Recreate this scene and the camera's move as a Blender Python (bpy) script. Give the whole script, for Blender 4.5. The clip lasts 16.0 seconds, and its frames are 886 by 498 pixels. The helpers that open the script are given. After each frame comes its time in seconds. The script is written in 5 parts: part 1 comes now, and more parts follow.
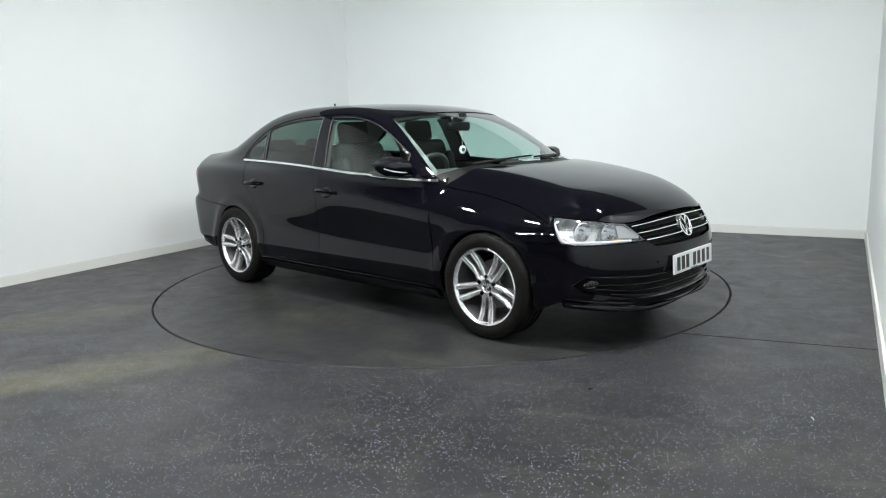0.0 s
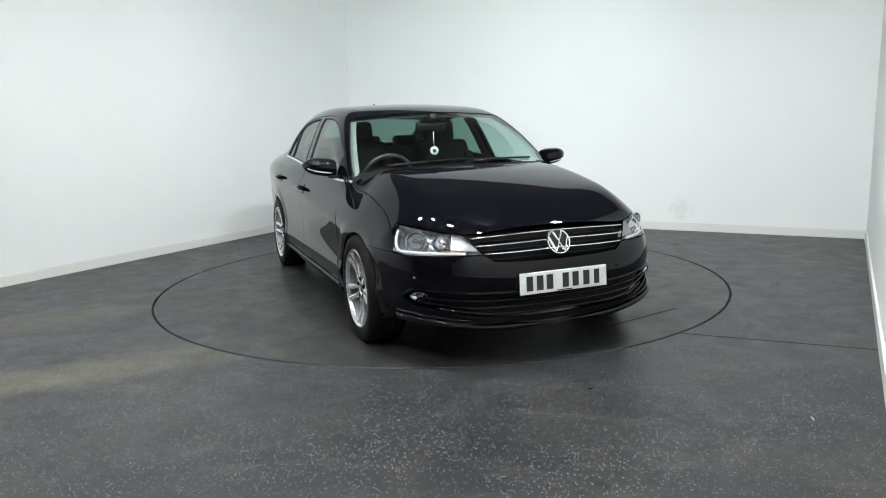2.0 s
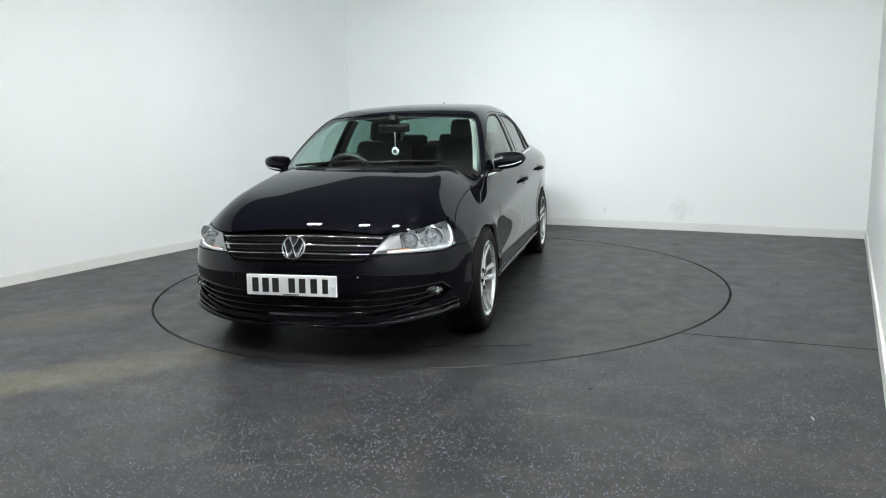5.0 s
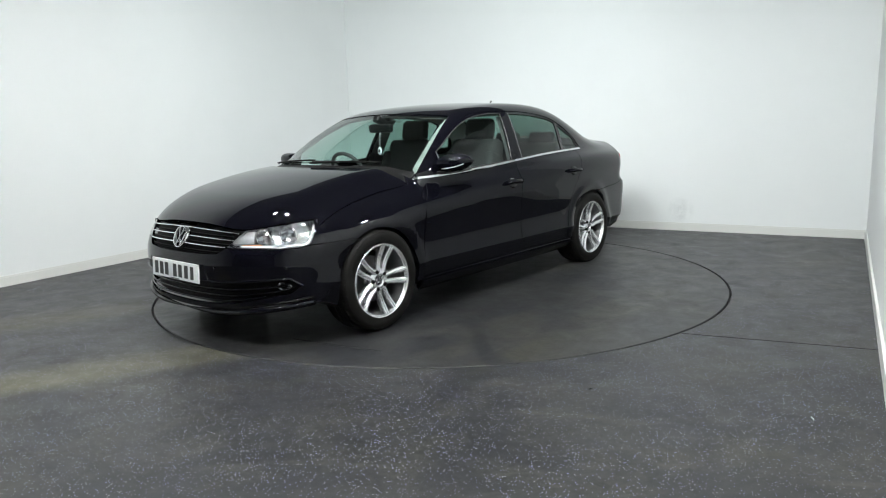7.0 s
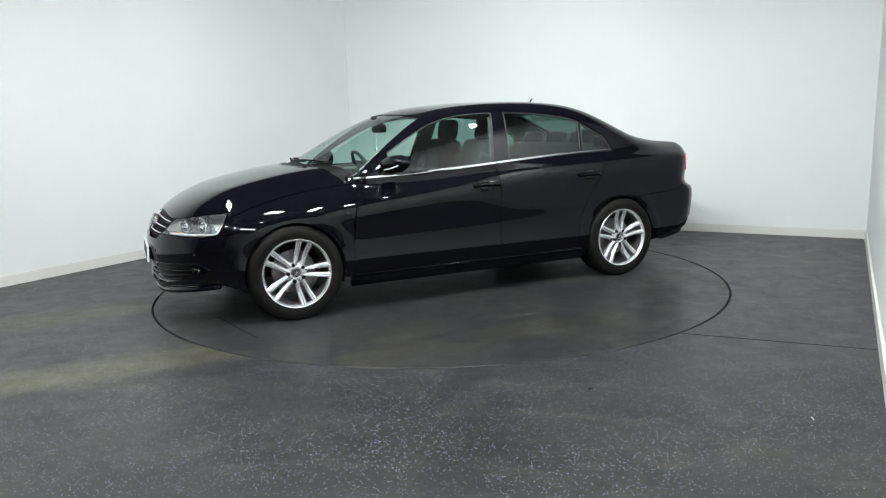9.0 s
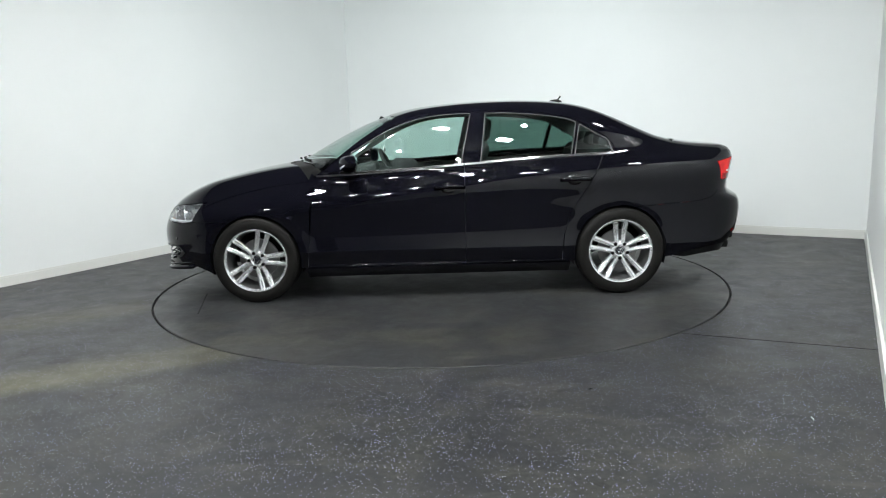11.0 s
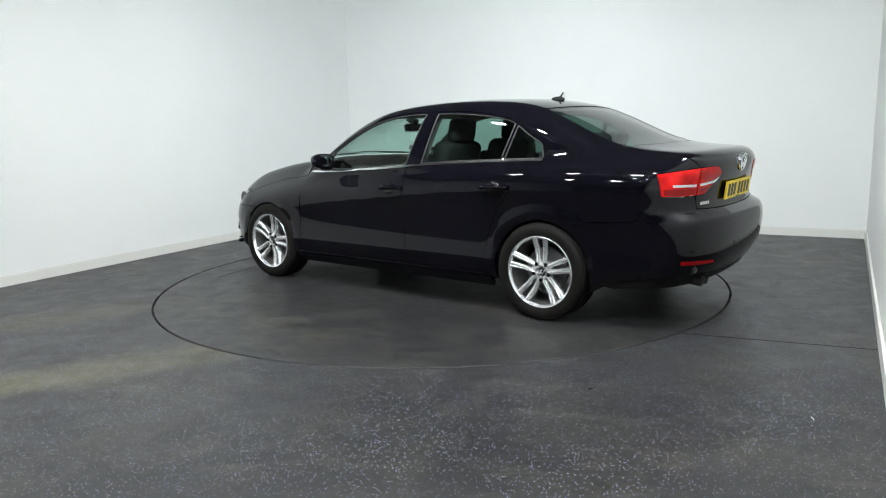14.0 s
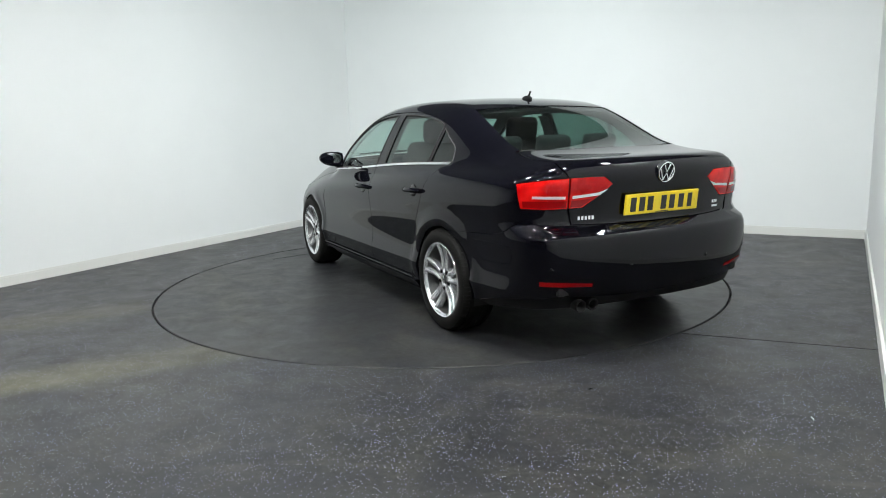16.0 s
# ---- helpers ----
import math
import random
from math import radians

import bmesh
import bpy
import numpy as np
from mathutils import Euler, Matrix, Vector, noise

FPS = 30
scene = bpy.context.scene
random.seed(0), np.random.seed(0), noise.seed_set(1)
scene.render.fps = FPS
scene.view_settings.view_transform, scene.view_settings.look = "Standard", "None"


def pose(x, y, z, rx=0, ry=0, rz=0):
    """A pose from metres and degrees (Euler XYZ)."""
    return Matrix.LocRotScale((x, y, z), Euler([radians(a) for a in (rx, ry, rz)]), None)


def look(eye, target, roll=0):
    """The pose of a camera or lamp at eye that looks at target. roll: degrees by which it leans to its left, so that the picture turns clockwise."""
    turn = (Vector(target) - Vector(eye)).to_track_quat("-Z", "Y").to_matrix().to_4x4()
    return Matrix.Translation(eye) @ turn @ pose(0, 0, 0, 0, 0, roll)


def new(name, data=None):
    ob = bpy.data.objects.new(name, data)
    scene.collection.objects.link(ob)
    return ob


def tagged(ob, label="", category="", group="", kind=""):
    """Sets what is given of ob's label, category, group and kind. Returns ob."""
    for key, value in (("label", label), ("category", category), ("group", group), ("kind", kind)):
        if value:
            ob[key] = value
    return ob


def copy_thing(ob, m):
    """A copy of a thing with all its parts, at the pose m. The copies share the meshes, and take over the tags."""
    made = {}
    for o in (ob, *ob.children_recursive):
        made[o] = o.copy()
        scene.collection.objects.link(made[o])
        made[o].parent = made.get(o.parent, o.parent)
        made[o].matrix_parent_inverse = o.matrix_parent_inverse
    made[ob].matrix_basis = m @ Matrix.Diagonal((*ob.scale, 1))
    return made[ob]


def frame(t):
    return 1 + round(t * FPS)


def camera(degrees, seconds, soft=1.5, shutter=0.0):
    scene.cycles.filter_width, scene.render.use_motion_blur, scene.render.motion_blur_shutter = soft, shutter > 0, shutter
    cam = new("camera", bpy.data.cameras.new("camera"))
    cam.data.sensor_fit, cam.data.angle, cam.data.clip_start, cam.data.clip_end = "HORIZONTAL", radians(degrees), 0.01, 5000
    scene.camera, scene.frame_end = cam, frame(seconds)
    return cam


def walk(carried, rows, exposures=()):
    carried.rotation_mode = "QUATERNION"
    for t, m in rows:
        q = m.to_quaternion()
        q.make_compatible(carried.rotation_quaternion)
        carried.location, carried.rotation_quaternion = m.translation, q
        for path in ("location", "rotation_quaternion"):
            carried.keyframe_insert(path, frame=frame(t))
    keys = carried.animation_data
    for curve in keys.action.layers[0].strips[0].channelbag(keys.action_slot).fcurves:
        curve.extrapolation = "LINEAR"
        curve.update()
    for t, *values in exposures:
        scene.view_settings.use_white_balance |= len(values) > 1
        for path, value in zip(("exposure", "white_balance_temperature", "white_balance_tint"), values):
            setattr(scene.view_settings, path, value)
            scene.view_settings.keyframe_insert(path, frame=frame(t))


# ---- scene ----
# ---------------------------------------------------------------- camera
cam = camera(64.35, 16.0, soft=1.05)
EYE = pose(0.0, -5.695, 1.239, 80.123, 0, -0.206) @ pose(0, 0, 0, 0, 0, -1.634)
walk(cam, [(0.0, EYE), (16.0, EYE)], exposures=[(0.0, 0.0), (16.0, 0.0)])

# ---------------------------------------------------------------- world (a windowless studio: no daylight)
world = bpy.data.worlds.new("world")
scene.world = world
world.use_nodes = True
world.node_tree.nodes["Background"].inputs[0].default_value = (0.8, 0.9, 1.0, 1)
world.node_tree.nodes["Background"].inputs[1].default_value = 0.02
PANEL_STRENGTH = 650.0
SPOT_POWER = 245.0

# ---------------------------------------------------------------- materials
def mat(name, color, rough=0.5, metal=0.0, coat=0.0, ior=1.5, **more):
    m = bpy.data.materials.new(name)
    m.use_nodes = True
    b = m.node_tree.nodes["Principled BSDF"]
    b.inputs["Base Color"].default_value = (*color, 1)
    b.inputs["Roughness"].default_value = rough
    b.inputs["Metallic"].default_value = metal
    b.inputs["Coat Weight"].default_value = coat
    b.inputs["Coat Roughness"].default_value = 0.03
    b.inputs["IOR"].default_value = ior
    for k, v in more.items():
        b.inputs[k.replace("_", " ").title().replace("Ior", "IOR")].default_value = v
    return m


def node(m, kind, **sets):
    n = m.node_tree.nodes.new(kind)
    for k, v in sets.items():
        if k in n.inputs:
            n.inputs[k].default_value = v
    return n


def link(m, a, b):
    m.node_tree.links.new(a, b)


def coords(m, scale=(1, 1, 1), rot=(0, 0, 0)):
    tc = m.node_tree.nodes.new("ShaderNodeTexCoord")
    mp = m.node_tree.nodes.new("ShaderNodeMapping")
    mp.inputs["Scale"].default_value = scale
    mp.inputs["Rotation"].default_value = rot
    link(m, tc.outputs["Object"], mp.inputs["Vector"])
    return mp.outputs["Vector"]


def noise_tex(m, vec, scale, detail=4.0, rough=0.55, dist=0.0):
    n = m.node_tree.nodes.new("ShaderNodeTexNoise")
    n.inputs["Scale"].default_value = scale
    n.inputs["Detail"].default_value = detail
    n.inputs["Roughness"].default_value = rough
    n.inputs["Distortion"].default_value = dist
    link(m, vec, n.inputs["Vector"])
    return n.outputs["Fac"]


def ramp(m, fac, stops):
    r = m.node_tree.nodes.new("ShaderNodeValToRGB")
    e = r.color_ramp.elements
    while len(e) < len(stops):
        e.new(0.5)
    for el, (p, c) in zip(e, stops):
        el.position = p
        el.color = (*c, 1) if len(c) == 3 else c
    link(m, fac, r.inputs["Fac"])
    return r.outputs["Color"]


def mix(m, fac, a, b, blend="MIX"):
    n = m.node_tree.nodes.new("ShaderNodeMix")
    n.data_type = "RGBA"
    n.blend_type = blend
    for sock, v in ((n.inputs[0], fac), (n.inputs[6], a), (n.inputs[7], b)):
        if hasattr(v, "is_linked"):
            link(m, v, sock)
        elif isinstance(v, (int, float)):
            sock.default_value = v
        else:
            sock.default_value = (*v, 1)
    return n.outputs[2]


def bump(m, height, strength, dist=0.01):
    b = m.node_tree.nodes.new("ShaderNodeBump")
    b.inputs["Strength"].default_value = strength
    b.inputs["Distance"].default_value = dist
    link(m, height, b.inputs["Height"])
    link(m, b.outputs["Normal"], m.node_tree.nodes["Principled BSDF"].inputs["Normal"])


def setin(m, socket, out):
    link(m, out, m.node_tree.nodes["Principled BSDF"].inputs[socket])


def grey(v):
    return (v, v, v)


def floor_material(name, tint, fleck=1.0, bands=False):
    """Dark speckled safety vinyl with dusty wear, olive stains and a dull sheen."""
    m = mat(name, grey(0.045), 0.5, specular_ior_level=0.32)
    v = coords(m)
    big = noise_tex(m, v, 0.55, 5, 0.6, 0.4)
    sweep = noise_tex(m, coords(m, (0.35, 1.6, 1), (0, 0, radians(-22))), 1.3, 6, 0.62, 0.6)
    mid = noise_tex(m, v, 5.0, 9, 0.70, 0.4)
    base = ramp(m, big, [(0.33, (0.020, 0.020, 0.021)), (0.52, (0.030, 0.030, 0.0295)), (0.72, (0.040, 0.0395, 0.035))])
    base = mix(m, ramp(m, sweep, [(0.52, grey(0)), (0.74, grey(tint))]), base, (0.058, 0.054, 0.031))
    base = mix(m, ramp(m, mid, [(0.46, grey(0)), (0.66, grey(0.85))]), base, (0.050, 0.049, 0.042))
    base = mix(m, ramp(m, noise_tex(m, v, 38, 4, 0.7), [(0.40, grey(0)), (0.62, grey(0.6))]), base, (0.013, 0.013, 0.014))
    # scuffs dragged along the floor, dark grease spots and broad clouded patches
    drag = noise_tex(m, coords(m, (0.5, 3.2, 1), (0, 0, radians(14))), 2.1, 8, 0.68, 0.8)
    base = mix(m, ramp(m, drag, [(0.55, grey(0)), (0.69, grey(0.55))]), base, (0.072, 0.070, 0.057))
    spot = noise_tex(m, v, 6.5, 3, 0.5, 1.2)
    base = mix(m, ramp(m, spot, [(0.64, grey(0)), (0.72, grey(0.75))]), base, (0.010, 0.010, 0.010))
    cloud = noise_tex(m, v, 1.7, 7, 0.72, 0.9)
    base = mix(m, ramp(m, cloud, [(0.44, grey(0.75)), (0.57, grey(0))]), base, (0.014, 0.0145, 0.017))
    # two olive tyre bands where cars roll on
    if bands:
        for cx, cy, turn, half, reach in ((-1.80, -2.03, 24.0, 0.26, 0.80), (-2.60, -0.86, 31.0, 0.30, 0.55)):
            a = radians(-turn)
            mp = m.node_tree.nodes.new("ShaderNodeMapping")
            mp.inputs["Rotation"].default_value = (0, 0, a)
            mp.inputs["Location"].default_value = (-(math.cos(a) * cx - math.sin(a) * cy), -(math.sin(a) * cx + math.cos(a) * cy), 0)
            tc = m.node_tree.nodes.new("ShaderNodeTexCoord")
            link(m, tc.outputs["Object"], mp.inputs["Vector"])
            xyz = m.node_tree.nodes.new("ShaderNodeSeparateXYZ")
            link(m, mp.outputs["Vector"], xyz.inputs[0])
            across = m.node_tree.nodes.new("ShaderNodeMath")
            across.operation = "ABSOLUTE"
            link(m, xyz.outputs["Y"], across.inputs[0])
            end = m.node_tree.nodes.new("ShaderNodeMapRange")
            end.inputs["From Min"].default_value, end.inputs["From Max"].default_value = reach, reach - 0.12
            link(m, xyz.outputs["X"], end.inputs["Value"])
            side = m.node_tree.nodes.new("ShaderNodeMapRange")
            side.inputs["From Min"].default_value, side.inputs["From Max"].default_value = half, half * 0.35
            link(m, across.outputs[0], side.inputs["Value"])
            worn = mix(m, 1.0, side.outputs[0], end.outputs[0], "MULTIPLY")
            worn = mix(m, 1.0, worn, ramp(m, sweep, [(0.30, grey(0.25)), (0.65, grey(0.9))]), "MULTIPLY")
            base = mix(m, worn, base, (0.082, 0.077, 0.044))
    # light and blue flecks, a few millimetres each
    fl = m.node_tree.nodes.new("ShaderNodeTexVoronoi")
    fl.inputs["Scale"].default_value = 104
    link(m, v, fl.inputs["Vector"])
    patchy = ramp(m, noise_tex(m, v, 2.2, 3), [(0.40, grey(0.55)), (0.62, grey(1))])
    dots = mix(m, 1.0, ramp(m, fl.outputs["Distance"], [(0.15, grey(1)), (0.28, grey(0))]), patchy, "MULTIPLY")
    keep = ramp(m, fl.outputs["Color"], [(0.51, grey(0)), (0.57, grey(1))])
    dots = mix(m, 1.0, dots, keep, "MULTIPLY")
    dots = mix(m, 1.0, dots, grey(fleck), "MULTIPLY")
    base = mix(m, dots, base, ramp(m, noise_tex(m, v, 40, 1), [(0.44, (0.34, 0.345, 0.66)), (0.60, (0.56, 0.56, 0.62))]))
    setin(m, "Base Color", base)
    setin(m, "Roughness", ramp(m, mid, [(0.3, grey(0.33)), (0.7, grey(0.52))]))
    bump(m, noise_tex(m, v, 160, 2), 0.06, 0.002)
    return m


GREY_MARKS = (((2.73, 2.21, 0.23), 0.16, 0.5), ((1.97, 2.64, 0.21), 0.03, 0.9), ((3.80, 1.59, 0.03), 0.08, 0.5))


def wall_material():
    """White emulsion paint with faint roller texture and grey marks low down."""
    m = mat("white_wall_paint", (0.80, 0.815, 0.81), 0.55)
    v = coords(m)
    setin(m, "Base Color", mix(m, ramp(m, noise_tex(m, v, 0.9, 6, 0.6), [(0.45, grey(0)), (0.8, grey(0.5))]), (0.81, 0.825, 0.82), (0.75, 0.765, 0.76)))
    base = m.node_tree.nodes["Principled BSDF"].inputs["Base Color"].links[0].from_socket
    # mottled grey marks that fade outwards
    for at, r, k in GREY_MARKS:
        far = node(m, "ShaderNodeVectorMath")
        far.operation = "DISTANCE"
        link(m, v, far.inputs[0])
        far.inputs[1].default_value = at
        mottle = ramp(m, noise_tex(m, v, 9, 5, 0.7), [(0.35, grey(0)), (0.65, grey(k))])
        near = node(m, "ShaderNodeMapRange")
        near.inputs["From Min"].default_value, near.inputs["From Max"].default_value = r, r * 0.2
        link(m, far.outputs["Value"], near.inputs["Value"])
        base = mix(m, mix(m, 1.0, mottle, near.outputs[0], "MULTIPLY"), base, (0.45, 0.46, 0.46))
    setin(m, "Base Color", base)
    bump(m, noise_tex(m, v, 90, 3), 0.02, 0.002)
    return m


def metal_flake_paint():
    m = mat("black_car_paint", (0.0035, 0.0035, 0.0070), 0.42, 0.0, 1.0, specular_ior_level=0.0, coat_ior=1.34)
    v = coords(m)
    fleck = m.node_tree.nodes.new("ShaderNodeTexVoronoi")
    fleck.inputs["Scale"].default_value = 900
    link(m, v, fleck.inputs["Vector"])
    setin(m, "Base Color", mix(m, ramp(m, fleck.outputs["Color"], [(0.6, grey(0)), (0.95, grey(0.5))]), (0.0022, 0.0022, 0.0036), (0.007, 0.007, 0.015)))
    return m


def glass_material(name, tint, rough=0.0):
    """Thin car glass: a clear tinted pane with a Fresnel gloss."""
    m = bpy.data.materials.new(name)
    m.use_nodes = True
    t = m.node_tree
    t.nodes.remove(t.nodes["Principled BSDF"])
    tr = t.nodes.new("ShaderNodeBsdfTransparent")
    tr.inputs[0].default_value = (*tint, 1)
    gl = t.nodes.new("ShaderNodeBsdfGlossy")
    gl.inputs["Roughness"].default_value = rough
    lw = t.nodes.new("ShaderNodeLayerWeight")
    lw.inputs["Blend"].default_value = 0.5
    pw = t.nodes.new("ShaderNodeMath")
    pw.operation = "POWER"
    pw.inputs[1].default_value = 5.0
    fr = t.nodes.new("ShaderNodeMath")
    fr.operation = "MULTIPLY_ADD"
    fr.inputs[1].default_value = 0.94
    fr.inputs[2].default_value = 0.08
    t.links.new(lw.outputs["Facing"], pw.inputs[0])
    t.links.new(pw.outputs[0], fr.inputs[0])
    mx = t.nodes.new("ShaderNodeMixShader")
    t.links.new(fr.outputs[0], mx.inputs[0])
    t.links.new(tr.outputs[0], mx.inputs[1])
    t.links.new(gl.outputs[0], mx.inputs[2])
    t.links.new(mx.outputs[0], t.nodes["Material Output"].inputs["Surface"])
    return m


def emitter(name, color, strength):
    m = mat(name, color, 0.4)
    b = m.node_tree.nodes["Principled BSDF"]
    b.inputs["Emission Color"].default_value = (*color, 1)
    b.inputs["Emission Strength"].default_value = strength
    return m


FLOOR = floor_material("speckled_dark_vinyl", 0.55, 1.0, True)
DISC = floor_material("worn_dark_vinyl", 0.85, 0.12)
WALL = wall_material()
CEIL = mat("dark_ceiling_paint", grey(0.13), 0.8)
# for the added, unseen front wall: dark so that the doors reflect darkness
DARK_WALL = mat("dark_behind_camera", grey(0.05), 0.7)
SKIRT = mat("white_gloss_skirting", (0.70, 0.70, 0.67), 0.35)
JOINT = mat("black_joint", grey(0.006), 0.7)
LAMP = emitter("cool_white_panel", (0.965, 1.0, 1.0), PANEL_STRENGTH)
LAMP_FRAME = mat("white_lamp_frame", grey(0.8), 0.4)
PAINT = metal_flake_paint()
GRILLE = mat("deep_black_grille", grey(0.002), 0.6, specular_ior_level=0.06)
GLOSS = mat("gloss_black_trim", grey(0.003), 0.08, specular_ior_level=0.3)
RUBBER = mat("black_rubber", (0.0065, 0.006, 0.0055), 0.65, specular_ior_level=0.15)
SEAL = mat("dull_rubber_seal", grey(0.022), 0.5)
PLASTIC = mat("matt_black_plastic", grey(0.005), 0.45, specular_ior_level=0.2)
CHROME = mat("polished_chrome", (0.85, 0.86, 0.87), 0.07, 1.0)
DARK_IN = mat("dark_grey_cloth", grey(0.034), 0.9, specular_ior_level=0.2)
DASH = mat("soft_black_dashboard", grey(0.060), 0.75)
LIGHT_TRIM = mat("pale_grey_headlining", (0.20, 0.205, 0.195), 0.85)
GLASS = glass_material("green_tinted_glass", (0.68, 0.84, 0.79))
GLASS_DARK = glass_material("privacy_tinted_glass", (0.28, 0.41, 0.37))
LENS = glass_material("clear_lens", (0.93, 0.95, 0.96), 0.02)
ALLOY = mat("silver_alloy", (0.74, 0.75, 0.76), 0.26, 0.80)
REFLECTOR = mat("lamp_reflector", (0.75, 0.76, 0.78), 0.14, 1.0)
HOUSING = mat("bright_lamp_housing", grey(0.55), 0.22, 0.85)
FIN = mat("satin_lamp_fin", grey(0.34), 0.3, 0.7)
GUIDE = mat("frosted_light_strip", (0.55, 0.57, 0.58), 0.3)
RED_LENS = mat("red_lamp_lens", (0.68, 0.006, 0.008), 0.06, 0, 0.0, specular_ior_level=0.3)
wave = RED_LENS.node_tree.nodes.new("ShaderNodeTexWave")
wave.bands_direction = "Y"
wave.inputs["Scale"].default_value = 26
wave.inputs["Distortion"].default_value = 0.4
link(RED_LENS, coords(RED_LENS), wave.inputs["Vector"])
bump(RED_LENS, wave.outputs["Fac"], 0.06, 0.003)
setin(RED_LENS, "Base Color", mix(RED_LENS, ramp(RED_LENS, noise_tex(RED_LENS, coords(RED_LENS), 9, 2), [(0.38, grey(0)), (0.62, grey(1))]), (0.40, 0.002, 0.003), (0.74, 0.010, 0.008)))
RED_DARK = mat("dark_red_lens", (0.26, 0.002, 0.003), 0.06, 0, 0.0, specular_ior_level=0.3)
CLEAR_BAR = mat("frosted_clear_lens", (0.72, 0.66, 0.66), 0.2, 0, 1.0)
AMBER = mat("amber_lens", (0.42, 0.17, 0.04), 0.2)
WHITE_PLATE = mat("white_plate", (0.74, 0.75, 0.75), 0.35)
YELLOW_PLATE = mat("yellow_plate", (0.80, 0.60, 0.02), 0.35)
BLACK_INK = mat("black_ink", grey(0.012), 0.4)
STEEL = mat("brake_steel", grey(0.24), 0.4, 0.9)
UNDER = mat("underbody_black", grey(0.008), 0.8)
CLEAR_WHITE = mat("milky_white_plastic", (0.72, 0.74, 0.75), 0.25)
DARK_LAMP = mat("smoked_lamp_plastic", grey(0.05), 0.25)
MIRROR = mat("mirror_silver", (0.85, 0.87, 0.87), 0.02, 1.0)
CUP = mat("dark_finger_cup", grey(0.003), 0.25)
EMBLEM = mat("emblem_field", (0.014, 0.015, 0.020), 0.2)
WHEEL_RIM = mat("black_leather", grey(0.03), 0.45)
# the silver alloy again, with the shade behind the spokes put into its colour
BARREL = mat("shaded_alloy", grey(0.14), 0.45, 0.7)
PILLAR_TRIM = mat("grey_pillar_trim", (0.20, 0.205, 0.195), 0.85)
DOOR_TRIM = mat("dull_grey_door_pillar_trim", (0.07, 0.072, 0.07), 0.85)
DULL_STEEL = mat("dull_exhaust_steel", grey(0.035), 0.5, 0.8)


# ---------------------------------------------------------------- mesh helpers
def mesh_object(name, verts, faces, material, parent=None, label="", smooth=False):
    me = bpy.data.meshes.new(name)
    me.from_pydata([tuple(v) for v in verts], [], faces)
    me.materials.append(material)
    if smooth:
        me.polygons.foreach_set("use_smooth", [True] * len(me.polygons))
    me.update()
    ob = new(name, me)
    if parent:
        ob.parent = parent
    if label:
        ob["label"] = label
    return ob


def part(name, bm, material, parent=None, label="", smooth=False):
    me = bpy.data.meshes.new(name)
    bmesh.ops.recalc_face_normals(bm, faces=bm.faces)
    if smooth:
        for f in bm.faces:
            f.smooth = True
    bm.to_mesh(me)
    bm.free()
    me.materials.append(material)
    if smooth:
        me.set_sharp_from_angle(angle=radians(35))
    ob = new(name, me)
    if parent:
        ob.parent = parent
    if label:
        ob["label"] = label
    return ob


def box(bm, size, m=Matrix(), bevel=0.0, seg=2):
    r = bmesh.ops.create_cube(bm, size=1.0, matrix=m @ Matrix.Diagonal((*size, 1)))
    if bevel:
        es = list({e for v in r["verts"] for e in v.link_edges})
        bmesh.ops.bevel(bm, geom=es, offset=bevel, segments=seg, affect="EDGES", profile=0.5)


def lathe(profile, n=48, axis="y"):
    """Ring mesh of (radius, along) pairs round the y axis; returns verts, faces."""
    vs, fs = [], []
    k = len(profile)
    for i in range(n):
        a = 2 * math.pi * i / n
        for r, h in profile:
            vs.append((r * math.cos(a), h, r * math.sin(a)))
    for i in range(n):
        j = (i + 1) % n
        for q in range(k - 1):
            fs.append((i * k + q, i * k + q + 1, j * k + q + 1, j * k + q))
    return vs, fs


def tube(points, radius, n=8, closed=False):
    """A round bar through the points."""
    pts = [Vector(q) for q in points]
    radii = radius if isinstance(radius, list) else [radius] * len(pts)
    vs, fs = [], []
    m = len(pts)
    for i, q in enumerate(pts):
        a = pts[(i - 1) % m] if closed or i else pts[0]
        b = pts[(i + 1) % m] if closed or i < m - 1 else pts[-1]
        t = (b - a).normalized()
        s = t.cross(Vector((0.13, 0.21, 0.97))).normalized()
        w = t.cross(s)
        for j in range(n):
            an = 2 * math.pi * j / n
            vs.append(q + radii[i] * (math.cos(an) * s + math.sin(an) * w))
    for i in range(m if closed else m - 1):
        i2 = (i + 1) % m
        for j in range(n):
            j2 = (j + 1) % n
            fs.append((i * n + j, i * n + j2, i2 * n + j2, i2 * n + j))
    if not closed:
        fs.append(tuple(range(n))[::-1])
        fs.append(tuple(range((m - 1) * n, m * n)))
    return vs, fs


# ---------------------------------------------------------------- the studio
# The room stands at 30 degrees to the camera; its own axes: a along the back wall, d from the back wall towards the camera.
ROOM_TURN = radians(-30.0)
CORNER = Vector((-1.24, 4.498, 0))
ALONG = Vector((math.cos(ROOM_TURN), math.sin(ROOM_TURN), 0))
DEPTH = Vector((math.sin(ROOM_TURN), -math.cos(ROOM_TURN), 0))
ROOM_W, ROOM_D, ROOM_H = 6.40, 13.0, 3.5


def room(a, d, z=0.0):
    return CORNER + ALONG * a + DEPTH * d + Vector((0, 0, z))


